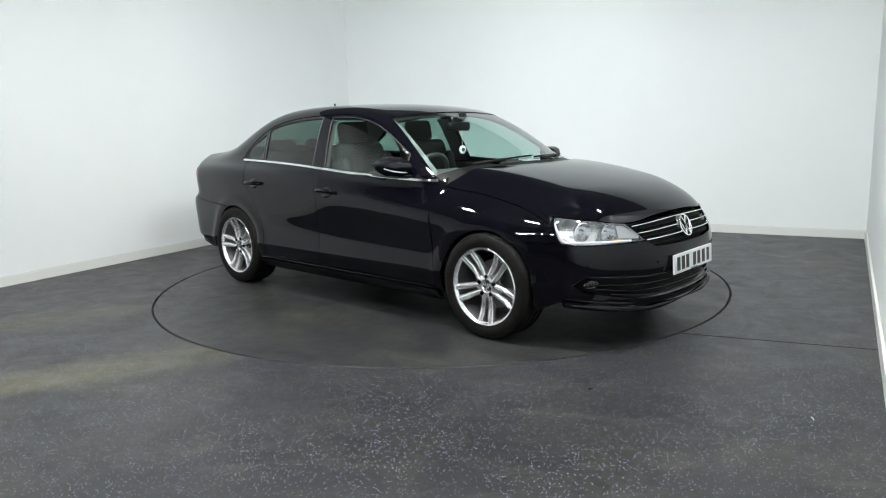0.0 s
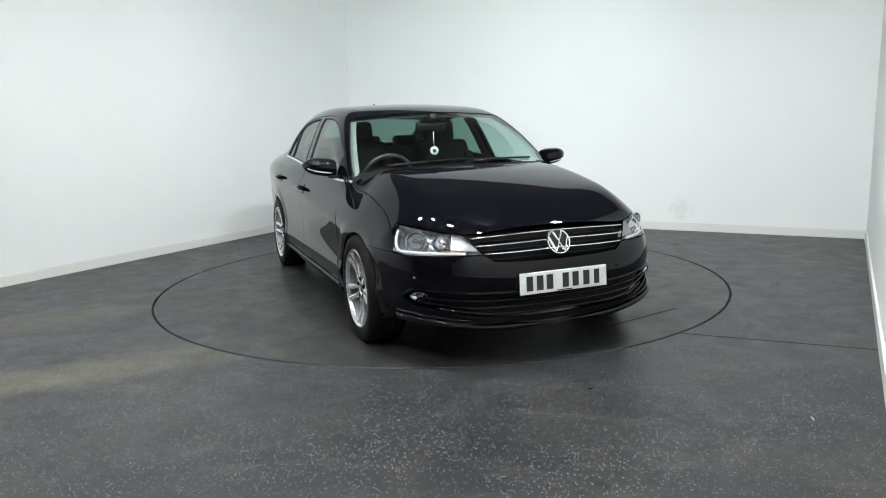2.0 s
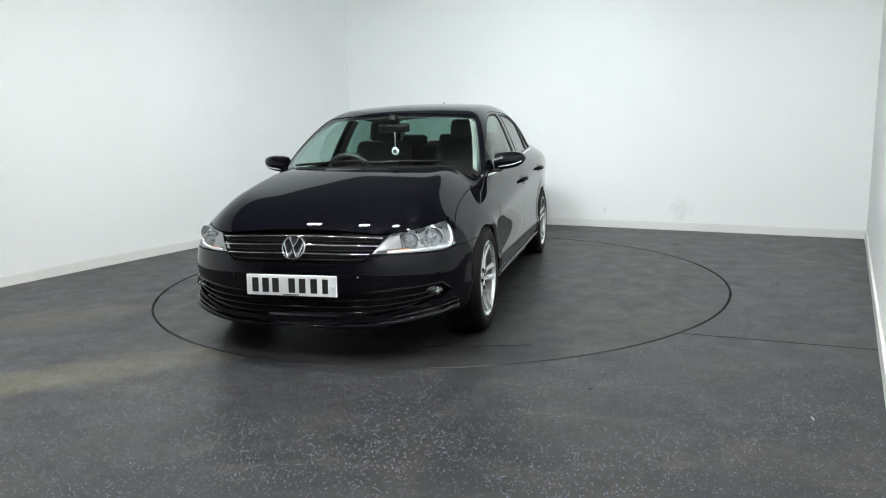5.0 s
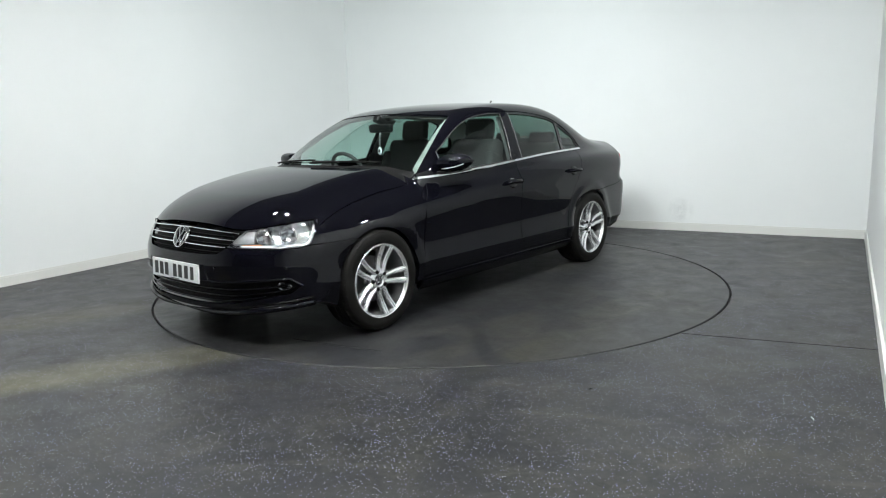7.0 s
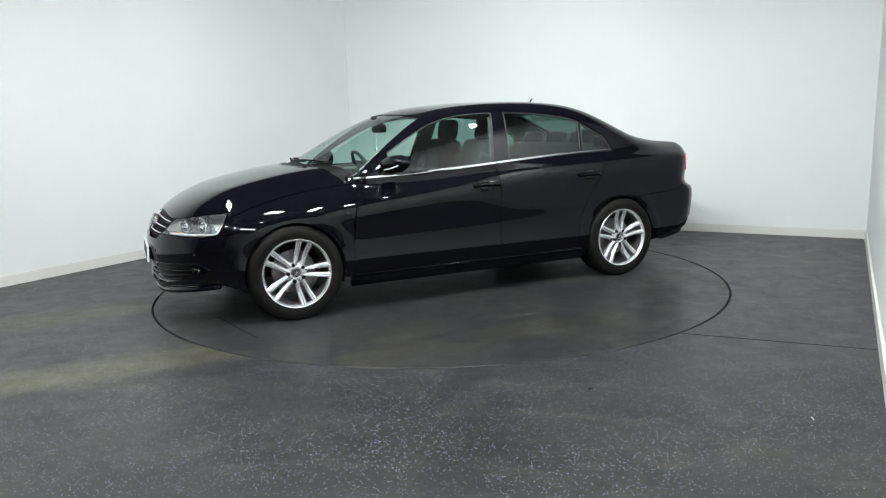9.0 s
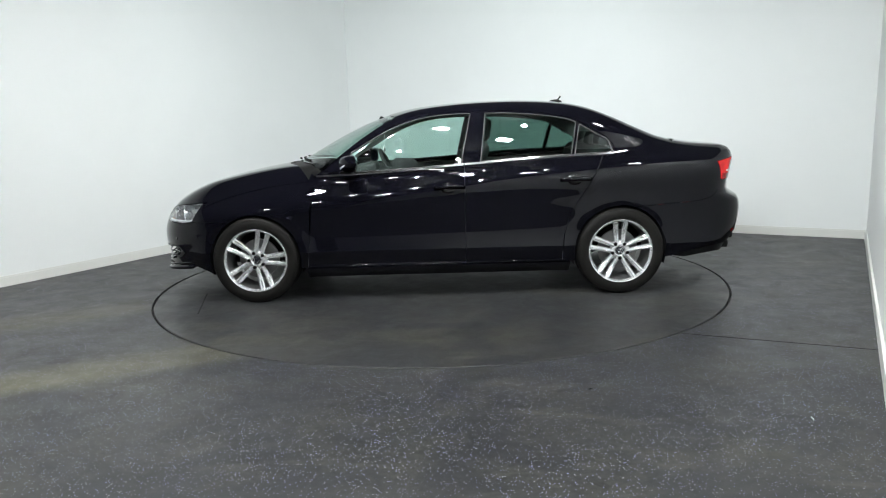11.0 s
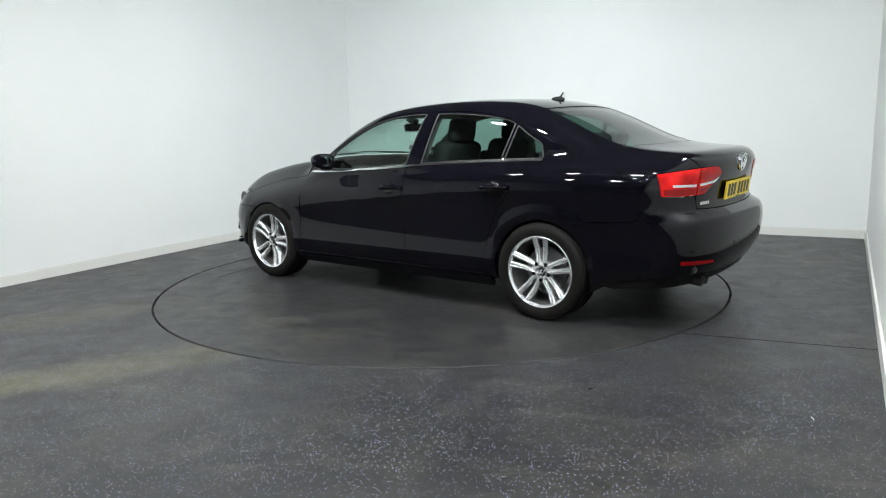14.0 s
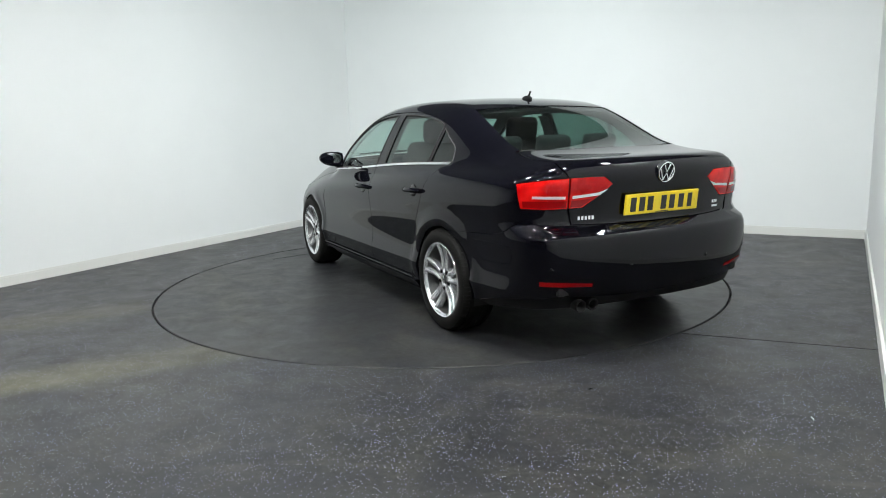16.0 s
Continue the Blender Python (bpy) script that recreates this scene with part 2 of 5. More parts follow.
def slab(name, a0, a1, d0, d1, z0, z1, material, label="", kind="structure", category=""):
    vs = [room(a, d, z) for z in (z0, z1) for a, d in ((a0, d0), (a1, d0), (a1, d1), (a0, d1))]
    fs = [(0, 1, 2, 3), (7, 6, 5, 4), (0, 4, 5, 1), (1, 5, 6, 2), (2, 6, 7, 3), (3, 7, 4, 0)]
    ob = mesh_object(name, vs, fs, material)
    bm = bmesh.new()
    bm.from_mesh(ob.data)
    bmesh.ops.recalc_face_normals(bm, faces=bm.faces)
    bm.to_mesh(ob.data)
    bm.free()
    return tagged(ob, label, category, kind=kind)


DISC_AT, DISC_R = Vector((0, 0.045, 0)), 2.220
GROOVE = 0.021


def build_room():
    # floor with a round hole for the turntable
    n = 160
    bm = bmesh.new()
    ring = [bm.verts.new((DISC_AT.x + (DISC_R + GROOVE) * math.cos(2 * math.pi * i / n), DISC_AT.y + (DISC_R + GROOVE) * math.sin(2 * math.pi * i / n), 0)) for i in range(n)]
    out = []
    for i in range(n):
        a = 2 * math.pi * i / n
        w = Vector((math.cos(a), math.sin(a), 0))
        # to the room's rectangle, slightly past its walls
        best = 1e9
        for axis, lo, hi in ((ALONG, -0.1, ROOM_W + 0.1), (DEPTH, -0.1, ROOM_D + 0.1)):
            s0, sw = (DISC_AT - CORNER).dot(axis), w.dot(axis)
            if abs(sw) > 1e-9:
                best = min(best, ((hi if sw > 0 else lo) - s0) / sw)
        out.append(bm.verts.new(DISC_AT + w * best))
    for i in range(n):
        j = (i + 1) % n
        bm.faces.new((ring[i], out[i], out[j], ring[j]))
    low = [bm.verts.new(v.co - Vector((0, 0, 0.03))) for v in ring]
    for i in range(n):
        j = (i + 1) % n
        bm.faces.new((low[i], ring[i], ring[j], low[j]))
    floor = part("floor", bm, FLOOR)
    tagged(floor, "dark grey speckled vinyl floor with dusty olive stains", "floor", kind="structure")
    bm = bmesh.new()
    bmesh.ops.create_circle(bm, cap_ends=True, radius=DISC_R + 0.1, segments=64, matrix=pose(DISC_AT.x, DISC_AT.y, -0.03))
    tagged(part("turntable_pit", bm, JOINT), "black gap round the rim of the turntable", "joint", kind="structure")
    # a joint between two sheets of the vinyl
    a, b = Vector((1.40, -1.71, 0.001)), Vector((2.75, -2.30, 0.001))
    bm = bmesh.new()
    box(bm, ((b - a).length, 0.0022, 0.002), Matrix.Translation((a + b) / 2) @ pose(0, 0, 0, 0, 0, math.degrees(math.atan2(b.y - a.y, b.x - a.x))))
    tagged(part("floor_joint", bm, JOINT), "thin dark joint between sheets of vinyl", "joint", kind="structure")
    T = 0.12
    slab("wall_back", -T, ROOM_W + T, -T, 0, 0, ROOM_H, WALL, "plain white painted studio back wall", category="wall")
    slab("wall_left", -T, 0, 0, ROOM_D, 0, ROOM_H, WALL, "plain white painted studio side wall", category="wall")
    slab("wall_right", ROOM_W, ROOM_W + T, 0, ROOM_D, 0, ROOM_H, WALL, "plain white painted studio side wall", category="wall")
    slab("wall_front", -T, ROOM_W + T, ROOM_D, ROOM_D + T, 0, ROOM_H, DARK_WALL, "unseen dark grey wall standing in for the darkness behind the camera", category="wall")
    slab("ceiling", -T, ROOM_W + T, -T, ROOM_D + T, ROOM_H, ROOM_H + 0.1, CEIL, "dark grey painted studio ceiling", category="ceiling")
    h, w = 0.088, 0.016
    for name, a0, a1, d0, d1 in (("baseboard_back", w, ROOM_W - w, 0, w), ("baseboard_left", 0, w, 0, ROOM_D), ("baseboard_right", ROOM_W - w, ROOM_W, 0, ROOM_D)):
        slab(name, a0, a1, d0, d1, 0, h - 0.012, SKIRT, "low white painted skirting board along the wall", category="baseboard")
        slab(name + "_cap", a0, a1 - (w * 0.45 if "left" in name else 0), d0, d1 - (w * 0.45 if "back" in name else 0), h - 0.012, h, SKIRT, "narrow top edge of the white skirting", category="baseboard")


def ceiling_lights():
    bm = bmesh.new()
    box(bm, (0.21, 0.115, 0.02), pose(0, 0, -0.012))
    first = new("ceiling_light")
    tagged(first, "rectangular white flat panel light on the ceiling", "ceiling light", "panel lights on the ceiling")
    part("diffuser", bm, LAMP, first)
    bm = bmesh.new()
    for x, y, sx, sy in ((0.115, 0, 0.02, 0.155), (-0.115, 0, 0.02, 0.155), (0, 0.0675, 0.21, 0.02), (0, -0.0675, 0.21, 0.02)):
        box(bm, (sx, sy, 0.03), pose(x, y, -0.015))
    part("frame", bm, LAMP_FRAME, first)
    turn = math.degrees(ROOM_TURN)
    k = 0
    for a, d in LIGHTS:
        q = room(a, d, ROOM_H)
        m = pose(q.x, q.y, q.z, 0, 0, turn)
        if k == 0:
            first.matrix_basis = m
        else:
            copy_thing(first, m)
        k += 1


LIGHTS = tuple((a, d) for d in (5.2, 7.6) for a in (2.4, 3.4, 4.4, 5.4)) + ((5.9, 3.3),)


SPOTS = (((5.3, 4.6), (0.0, 0.5, 1.6), 1.35), ((3.4, 6.2), (0.9, 0.0, 1.5), 1.0), ((4.2, 6.2), (2.6, 0.0, 1.6), 1.2), ((5.2, 6.2), (5.0, 0.0, 1.6), 1.1))


def spotlights():
    """Small wall-washing spotlights on the ceiling."""
    for (a, d), (ta, td, tz), share in SPOTS:
        q, aim = room(a, d, ROOM_H - 0.14), room(ta, td, tz)
        m = look(q, aim)
        thing = new("ceiling_spotlight")
        tagged(thing, "small black spotlight on the dark ceiling", "spotlight", "spotlights on the ceiling")
        thing.matrix_basis = Matrix.Translation(q)
        turn = m.to_3x3().to_4x4()
        v, f = lathe([(0.034, 0.0), (0.036, 0.12), (0.030, 0.14), (0.0, 0.14)], 20)
        mesh_object("can", [turn @ Vector((x, z, y - 0.02)) for x, y, z in v], f, JOINT, thing, "", True)
        vs, fs = tube([(0, 0, 0.10), (0, 0, 0.14)], 0.012, 8)
        mesh_object("stem", vs, fs, JOINT, thing)
        data = bpy.data.lights.new("spot", "SPOT")
        data.energy, data.color, data.spot_size, data.spot_blend, data.shadow_soft_size = SPOT_POWER * share, (0.915, 1.0, 1.005), radians(100), 1.0, 0.03
        ob = new("spot", data)
        ob.parent = thing
        ob.matrix_basis = turn @ Matrix.Translation((0, 0, -0.045))


def turntable():
    n = 160
    bm = bmesh.new()
    top = [bm.verts.new((DISC_R * math.cos(2 * math.pi * i / n), DISC_R * math.sin(2 * math.pi * i / n), 0)) for i in range(n)]
    # the covering's edge is rounded off so that its front catches light
    rows = [top] + [[bm.verts.new((v.co.x * (DISC_R + out) / DISC_R, v.co.y * (DISC_R + out) / DISC_R, z)) for v in top] for out, z in ((0.004, -0.002), (0.006, -0.006), (0.006, -0.028))]
    bm.faces.new(top)
    for a, b in zip(rows[:-1], rows[1:]):
        for i in range(n):
            j = (i + 1) % n
            bm.faces.new((a[i], b[i], b[j], a[j]))
    thing = new("turntable")
    thing.location = DISC_AT
    tagged(thing, "round flush car turntable covered in worn dark vinyl", "turntable")
    part("deck", bm, DISC, thing)
    # a joint across the covering, in the deck's own axes
    bm = bmesh.new()
    a, b = Vector((1.83, 0.38, 0.0015)), Vector((1.69, 0.99, 0.0015))
    mid = (a + b) / 2
    d = b - a
    box(bm, (d.length, 0.010, 0.002), Matrix.Translation(mid) @ pose(0, 0, 0, 0, 0, math.degrees(math.atan2(d.y, d.x))))
    part("seam", bm, JOINT, thing, "dark open joint in the vinyl")
    return thing


def litter():
    """A curl of white lint and a dark sliver lying on the floor."""
    vs, fs = tube([(0, 0, 0.003), (0.004, 0.010, 0.004), (0.001, 0.020, 0.006), (0.006, 0.030, 0.004)], 0.0022, 6)
    lint = mesh_object("lint", vs, fs, CLEAR_WHITE)
    lint.location = (1.518, -2.968, 0)
    tagged(lint, "tiny curl of white lint lying on the vinyl floor", "lint")
    vs, fs = tube([(-0.011, 0, 0.0025), (0.0, 0.002, 0.004), (0.010, 0.006, 0.0025)], [0.001, 0.0025, 0.001], 6)
    chip = mesh_object("rubber_crumb", vs, fs, RUBBER)
    chip.location = (0.686, -2.552, 0)
    tagged(chip, "small black rubber crumb lying on the vinyl floor", "crumb")


# ---------------------------------------------------------------- the car's outer form
# Car axes: x forwards, y to its left, z up; the axles at x = +-1.3255.
AXLE, HUB_Z, ARCH_R, TYRE_R = 1.3255, 0.313, 0.334, 0.315


def spline(pairs):
    """A smooth curve through (x, value) pairs, as a function of an array."""
    xs, ys = np.array([q[0] for q in pairs], float), np.array([q[1] for q in pairs], float)
    if xs[0] > xs[-1]:
        xs, ys = xs[::-1], ys[::-1]
    n = len(xs)
    h = np.diff(xs)
    A, r = np.eye(n), np.zeros(n)
    for i in range(1, n - 1):
        A[i, i - 1], A[i, i], A[i, i + 1] = h[i - 1], 2 * (h[i - 1] + h[i]), h[i]
        r[i] = 6 * ((ys[i + 1] - ys[i]) / h[i] - (ys[i] - ys[i - 1]) / h[i - 1])
    M = np.linalg.solve(A, r)
    g = np.linspace(xs[0], xs[-1], 3000)
    k = np.clip(np.searchsorted(xs, g) - 1, 0, n - 2)
    u, v = xs[k + 1] - g, g - xs[k]
    val = M[k] * u ** 3 / (6 * h[k]) + M[k + 1] * v ** 3 / (6 * h[k]) + (ys[k] / h[k] - M[k] * h[k] / 6) * u + (ys[k + 1] / h[k] - M[k + 1] * h[k] / 6) * v
    return lambda t: np.interp(t, g, val)


def smax(a, b, k):
    h = np.maximum(k - np.abs(a - b), 0) / k
    return np.maximum(a, b) + h * h * k / 4


def smin(a, b, k):
    return -smax(-a, -b, k)


PLAN = spline([(2.4, 0.76), (2.15, 0.800), (1.9, 0.838), (1.6, 0.868), (1.3, 0.884), (0.6, 0.886), (0, 0.887), (-0.7, 0.886), (-1.3, 0.880), (-1.8, 0.850), (-2.1, 0.820), (-2.45, 0.765)])
FLANK = spline([(0.10, -0.16), (0.17, -0.085), (0.22, -0.040), (0.28, -0.021), (0.335, -0.009), (0.362, -0.004), (0.385, -0.008), (0.43, -0.016), (0.50, -0.020), (0.60, -0.014), (0.70, -0.005), (0.79, 0.0), (0.86, -0.003), (0.89, -0.006), (0.905, -0.013), (0.93, -0.036), (0.96, -0.066), (1.0, -0.105), (1.15, -0.25)])
# height of the shoulder crease along the car
SHOULDER = spline([(2.3, 0.70), (1.9, 0.75), (1.6, 0.80), (1.3, 0.835), (0.885, 0.858), (0.5, 0.873), (0.0, 0.893), (-0.75, 0.942), (-1.3, 0.958), (-1.9, 0.960), (-2.45, 0.955)])
NOSE = spline([(0.05, 2.00), (0.17, 2.10), (0.23, 2.165), (0.32, 2.175), (0.45, 2.190), (0.55, 2.180), (0.63, 2.145), (0.70, 2.105), (0.78, 2.03), (0.9, 1.85)])
TAIL = spline([(0.05, -2.10), (0.18, -2.20), (0.28, -2.245), (0.36, -2.290), (0.43, -2.328), (0.50, -2.345), (0.60, -2.352), (0.65, -2.345), (0.672, -2.332), (0.69, -2.300), (0.71, -2.266), (0.75, -2.250), (0.82, -2.258), (0.92, -2.281), (1.0, -2.30), (1.10, -2.30)])
DECK = spline([(2.3, 0.58), (2.15, 0.702), (2.0, 0.785), (1.8, 0.861), (1.5, 0.938), (1.2, 0.988), (0.95, 1.008), (0.6, 1.018), (0, 1.035), (-0.6, 1.065), (-1.2, 1.085), (-1.7, 1.095), (-1.95, 1.082), (-2.15, 1.066), (-2.3, 1.052), (-2.45, 1.03)])
CROWN = spline([(2.3, 0.12), (1.9, 0.205), (1.5, 0.24), (1.0, 0.22), (0, 0.14), (-1.2, 0.11), (-1.9, 0.13), (-2.4, 0.14)])
ROOF = spline([(1.9, 0.45), (1.5, 0.735), (1.30, 0.868), (1.15, 0.966), (1.0, 1.055), (0.75, 1.190), (0.50, 1.300), (0.30, 1.363), (0.15, 1.392), (0.0, 1.409), (-0.2, 1.423), (-0.5, 1.431), (-0.8, 1.423), (-1.0, 1.404), (-1.2, 1.360), (-1.4, 1.283), (-1.6, 1.193), (-1.8, 1.110), (-2.0, 1.035), (-2.2, 0.96), (-2.6, 0.80)])
BOW = spline([(1.4, 0.52), (0.9, 0.46), (0.5, 0.32), (0.1, 0.15), (-0.4, 0.02), (-1.0, -0.10), (-1.5, -0.16), (-2.0, -0.18)])
WAIST = spline([(1.2, 0.73), (0.9, 0.768), (0.5, 0.800), (0, 0.815), (-0.5, 0.812), (-0.9, 0.800), (-1.3, 0.775), (-1.7, 0.725), (-2.1, 0.66)])


def body_value(P):
    """Below zero inside the car's painted form, above zero outside."""
    x, y, z = P[..., 0], np.abs(P[..., 1]), P[..., 2]
    r = np.hypot(np.abs(x) - AXLE, z - HUB_Z)
    f = np.clip((z - 0.60) / 0.14, 0, 1)
    side = y - PLAN(x) - FLANK(z + (0.90 - SHOULDER(x)) * f * f * (3 - 2 * f)) - 0.009 * np.exp(-((r - 0.375) / 0.045) ** 2)
    top = z - DECK(x) + 0.006 + CROWN(x) * (0.24 * y ** 2 + 3.5 * 0.018 * np.logaddexp(0, (y - 0.585) / 0.018))
    front = x - NOSE(z) + 0.24 * y ** 2 + 0.42 * y ** 4
    rear = TAIL(z) + 0.10 * y ** 2 + 0.30 * y ** 4 - x
    low = smax(smax(side, top * 0.9, 0.10), smax(front, rear, 0.01), 0.13)
    low = smax(low, 0.165 - z, 0.05)
    xs = x + BOW(x) * y ** 2
    roof = (z - ROOF(xs) + 0.075 * y ** 2 + 0.10 * y ** 6) * 0.9
    cab = y - WAIST(x) + 0.36 * np.maximum(z - 0.95, 0.6 * (z - 0.95) - 0.012) + 0.24 * np.maximum(z - 0.95, 0) ** 2
    cab = np.where(z < 0.93, y - WAIST(x) + 0.06 * (0.93 - z), cab)
    green = smax(smax(roof, cab, 0.11), np.abs(x + 0.35) - 1.75, 0.01)
    return smin(low, green, 0.06)


def solve(origin, way, far):
    """March from origin along way to the form's skin; arrays of points and of directions."""
    n = len(origin)
    steps = np.linspace(0, far, 70)
    t0, t1, found = np.zeros(n), np.full(n, far), np.zeros(n, bool)
    for a, b in zip(steps[:-1], steps[1:]):
        inside = body_value(origin + way * b) < 0
        hit = inside & ~found
        t0[hit], t1[hit] = a, b
        found |= inside
    for _ in range(22):
        m = (t0 + t1) / 2
        ins = body_value(origin + way * m[:, None]) < 0
        t1 = np.where(ins, m, t1)
        t0 = np.where(ins, t0, m)
    return origin + way * ((t0 + t1) / 2)[:, None], found


def normals(P, h=0.006):
    g = np.stack([body_value(P + d) - body_value(P - d) for d in np.eye(3) * h], -1)
    return g / (np.linalg.norm(g, axis=-1, keepdims=True) + 1e-12)


def from_side(uv):
    """(x, z) seen from the car's left."""
    o = np.stack([uv[:, 0], np.full(len(uv), 1.1), uv[:, 1]], -1)
    return solve(o, np.tile([0.0, -1.0, 0.0], (len(uv), 1)), 1.0)[0]


def from_top(uv):
    """(x, y) seen from above."""
    o = np.stack([uv[:, 0], uv[:, 1], np.full(len(uv), 1.6)], -1)
    return solve(o, np.tile([0.0, 0.0, -1.0], (len(uv), 1)), 1.2)[0]


NOSE_AXIS, TAIL_AXIS = 1.2, -1.4


def from_front(uv):
    """(turn in radians to the left about an upright axis behind the nose, z)."""
    c, s, o = np.cos(uv[:, 0]), np.sin(uv[:, 0]), np.zeros(len(uv))
    w = np.stack([-c, -s, o], -1)
    return solve(np.stack([NOSE_AXIS + 1.4 * c, 1.4 * s, uv[:, 1]], -1), w, 1.3)[0]


def from_rear(uv):
    """The same at the tail, turning to the left from straight back."""
    c, s, o = np.cos(uv[:, 0]), np.sin(uv[:, 0]), np.zeros(len(uv))
    w = np.stack([c, -s, o], -1)
    return solve(np.stack([TAIL_AXIS - 1.4 * c, 1.4 * s, uv[:, 1]], -1), w, 1.3)[0]


CAB_Z = 0.70


def from_cab(uv):
    """(x, turn in radians up from the left about a line along the cabin)."""
    c, s, o = np.cos(uv[:, 1]), np.sin(uv[:, 1]), np.zeros(len(uv))
    w = np.stack([o, -c, -s], -1)
    return solve(np.stack([uv[:, 0], 1.25 * c, CAB_Z + 1.25 * s], -1), w, 1.0)[0]


FLANK_Z = 0.45


def from_flank(uv):
    """(x, turn in radians up from the left about a line at sill height)."""
    c, s, o = np.cos(uv[:, 1]), np.sin(uv[:, 1]), np.zeros(len(uv))
    w = np.stack([o, -c, -s], -1)
    return solve(np.stack([uv[:, 0], 1.2 * c, FLANK_Z + 1.2 * s], -1), w, 0.95)[0]


TO_FLANK = lambda P: np.stack([P[:, 0], np.arctan2(P[:, 2] - FLANK_Z, P[:, 1])], -1)
TO_SIDE = lambda P: P[:, [0, 2]]
TO_TOP = lambda P: P[:, [0, 1]]
TO_FRONT = lambda P: np.stack([np.arctan2(P[:, 1], P[:, 0] - NOSE_AXIS), P[:, 2]], -1)
TO_REAR = lambda P: np.stack([np.arctan2(P[:, 1], TAIL_AXIS - P[:, 0]), P[:, 2]], -1)
TO_CAB = lambda P: np.stack([P[:, 0], np.arctan2(P[:, 2] - CAB_Z, P[:, 1])], -1)


# ---------------------------------------------------------------- panels laid on the form
def dense(pts, step=0.02, bend=False):
    """Points along a broken line, or along a smooth curve through the given points."""
    p = np.array(pts, float)
    if bend and len(p) > 2:
        d = np.r_[0, np.cumsum(np.linalg.norm(np.diff(p, axis=0), axis=1))]
        n = max(2, int(d[-1] / step) + 1)
        t = np.linspace(0, d[-1], n)
        return np.stack([spline(list(zip(d, p[:, k])))(t) for k in range(p.shape[1])], -1)
    out = [p[:1]]
    for a, b in zip(p[:-1], p[1:]):
        n = max(1, int(np.linalg.norm(b - a) / step))
        out.append(a + (b - a) * np.linspace(0, 1, n + 1)[1:, None])
    return np.concatenate(out)


def S(pts, bend=True):
    return from_side(dense(pts, bend=bend))


def T(pts, bend=True):
    return from_top(dense(pts, bend=bend))


def F(pts, bend=True):
    return from_front(dense(pts, bend=bend))


def R(pts, bend=True):
    return from_rear(dense(pts, bend=bend))


def mirrored(P):
    return P * np.array([1, -1, 1])


def arch_line(at, a0, a1, r=ARCH_R):
    a = np.radians(np.linspace(a0, a1, 40))
    return from_side(np.stack([at + r * np.cos(a), HUB_Z + r * np.sin(a)], -1))


def inside(poly, q):
    x, y = q[:, 0], q[:, 1]
    c = np.zeros(len(q), bool)
    a = poly
    b = np.roll(poly, -1, 0)
    for (x0, y0), (x1, y1) in zip(a, b):
        if y0 != y1:
            c ^= ((y0 > y) != (y1 > y)) & (x < (x1 - x0) * (y - y0) / (y1 - y0) + x0)
    return c


def edge_distance(poly, q):
    d = np.full(len(q), 1e9)
    b = np.roll(poly, -1, 0)
    for p0, p1 in zip(poly, b):
        w = p1 - p0
        t = np.clip(((q - p0) @ w) / (w @ w + 1e-12), 0, 1)
        d = np.minimum(d, np.linalg.norm(q - p0 - t[:, None] * w, axis=1))
    return d


def cut_points(poly, holes, step):
    """Triangles of a flat outline with holes, with points spread inside."""
    from mathutils.geometry import delaunay_2d_cdt
    lo, hi = poly.min(0), poly.max(0)
    gx, gy = np.arange(lo[0], hi[0], step), np.arange(lo[1], hi[1], step)
    g = np.stack(np.meshgrid(gx, gy), -1).reshape(-1, 2)
    g = g[inside(poly, g)]
    for loop in [poly] + holes:
        if len(g):
            g = g[edge_distance(loop, g) > step * 0.45]
    for h in holes:
        if len(g):
            g = g[~inside(h, g)]
    verts, edges = [], []
    for loop in [poly] + holes:
        k = len(verts)
        verts += [Vector(q) for q in loop]
        edges += [(k + i, k + (i + 1) % len(loop)) for i in range(len(loop))]
    verts += [Vector(q) for q in g]
    v, e, f, *_ = delaunay_2d_cdt(verts, edges, [], 0, 1e-6)
    v = np.array([(q.x, q.y) for q in v])
    f = np.array([t for t in f if len(t) == 3])
    c = v[f].mean(1)
    keep = inside(poly, c)
    for h in holes:
        keep &= ~inside(h, c)
    return v, f[keep]


def clean(P, tol=0.003):
    keep = [0]
    for i in range(1, len(P)):
        if np.linalg.norm(P[i] - P[keep[-1]]) > tol:
            keep.append(i)
    if np.linalg.norm(P[keep[-1]] - P[keep[0]]) < tol:
        keep.pop()
    return P[keep]


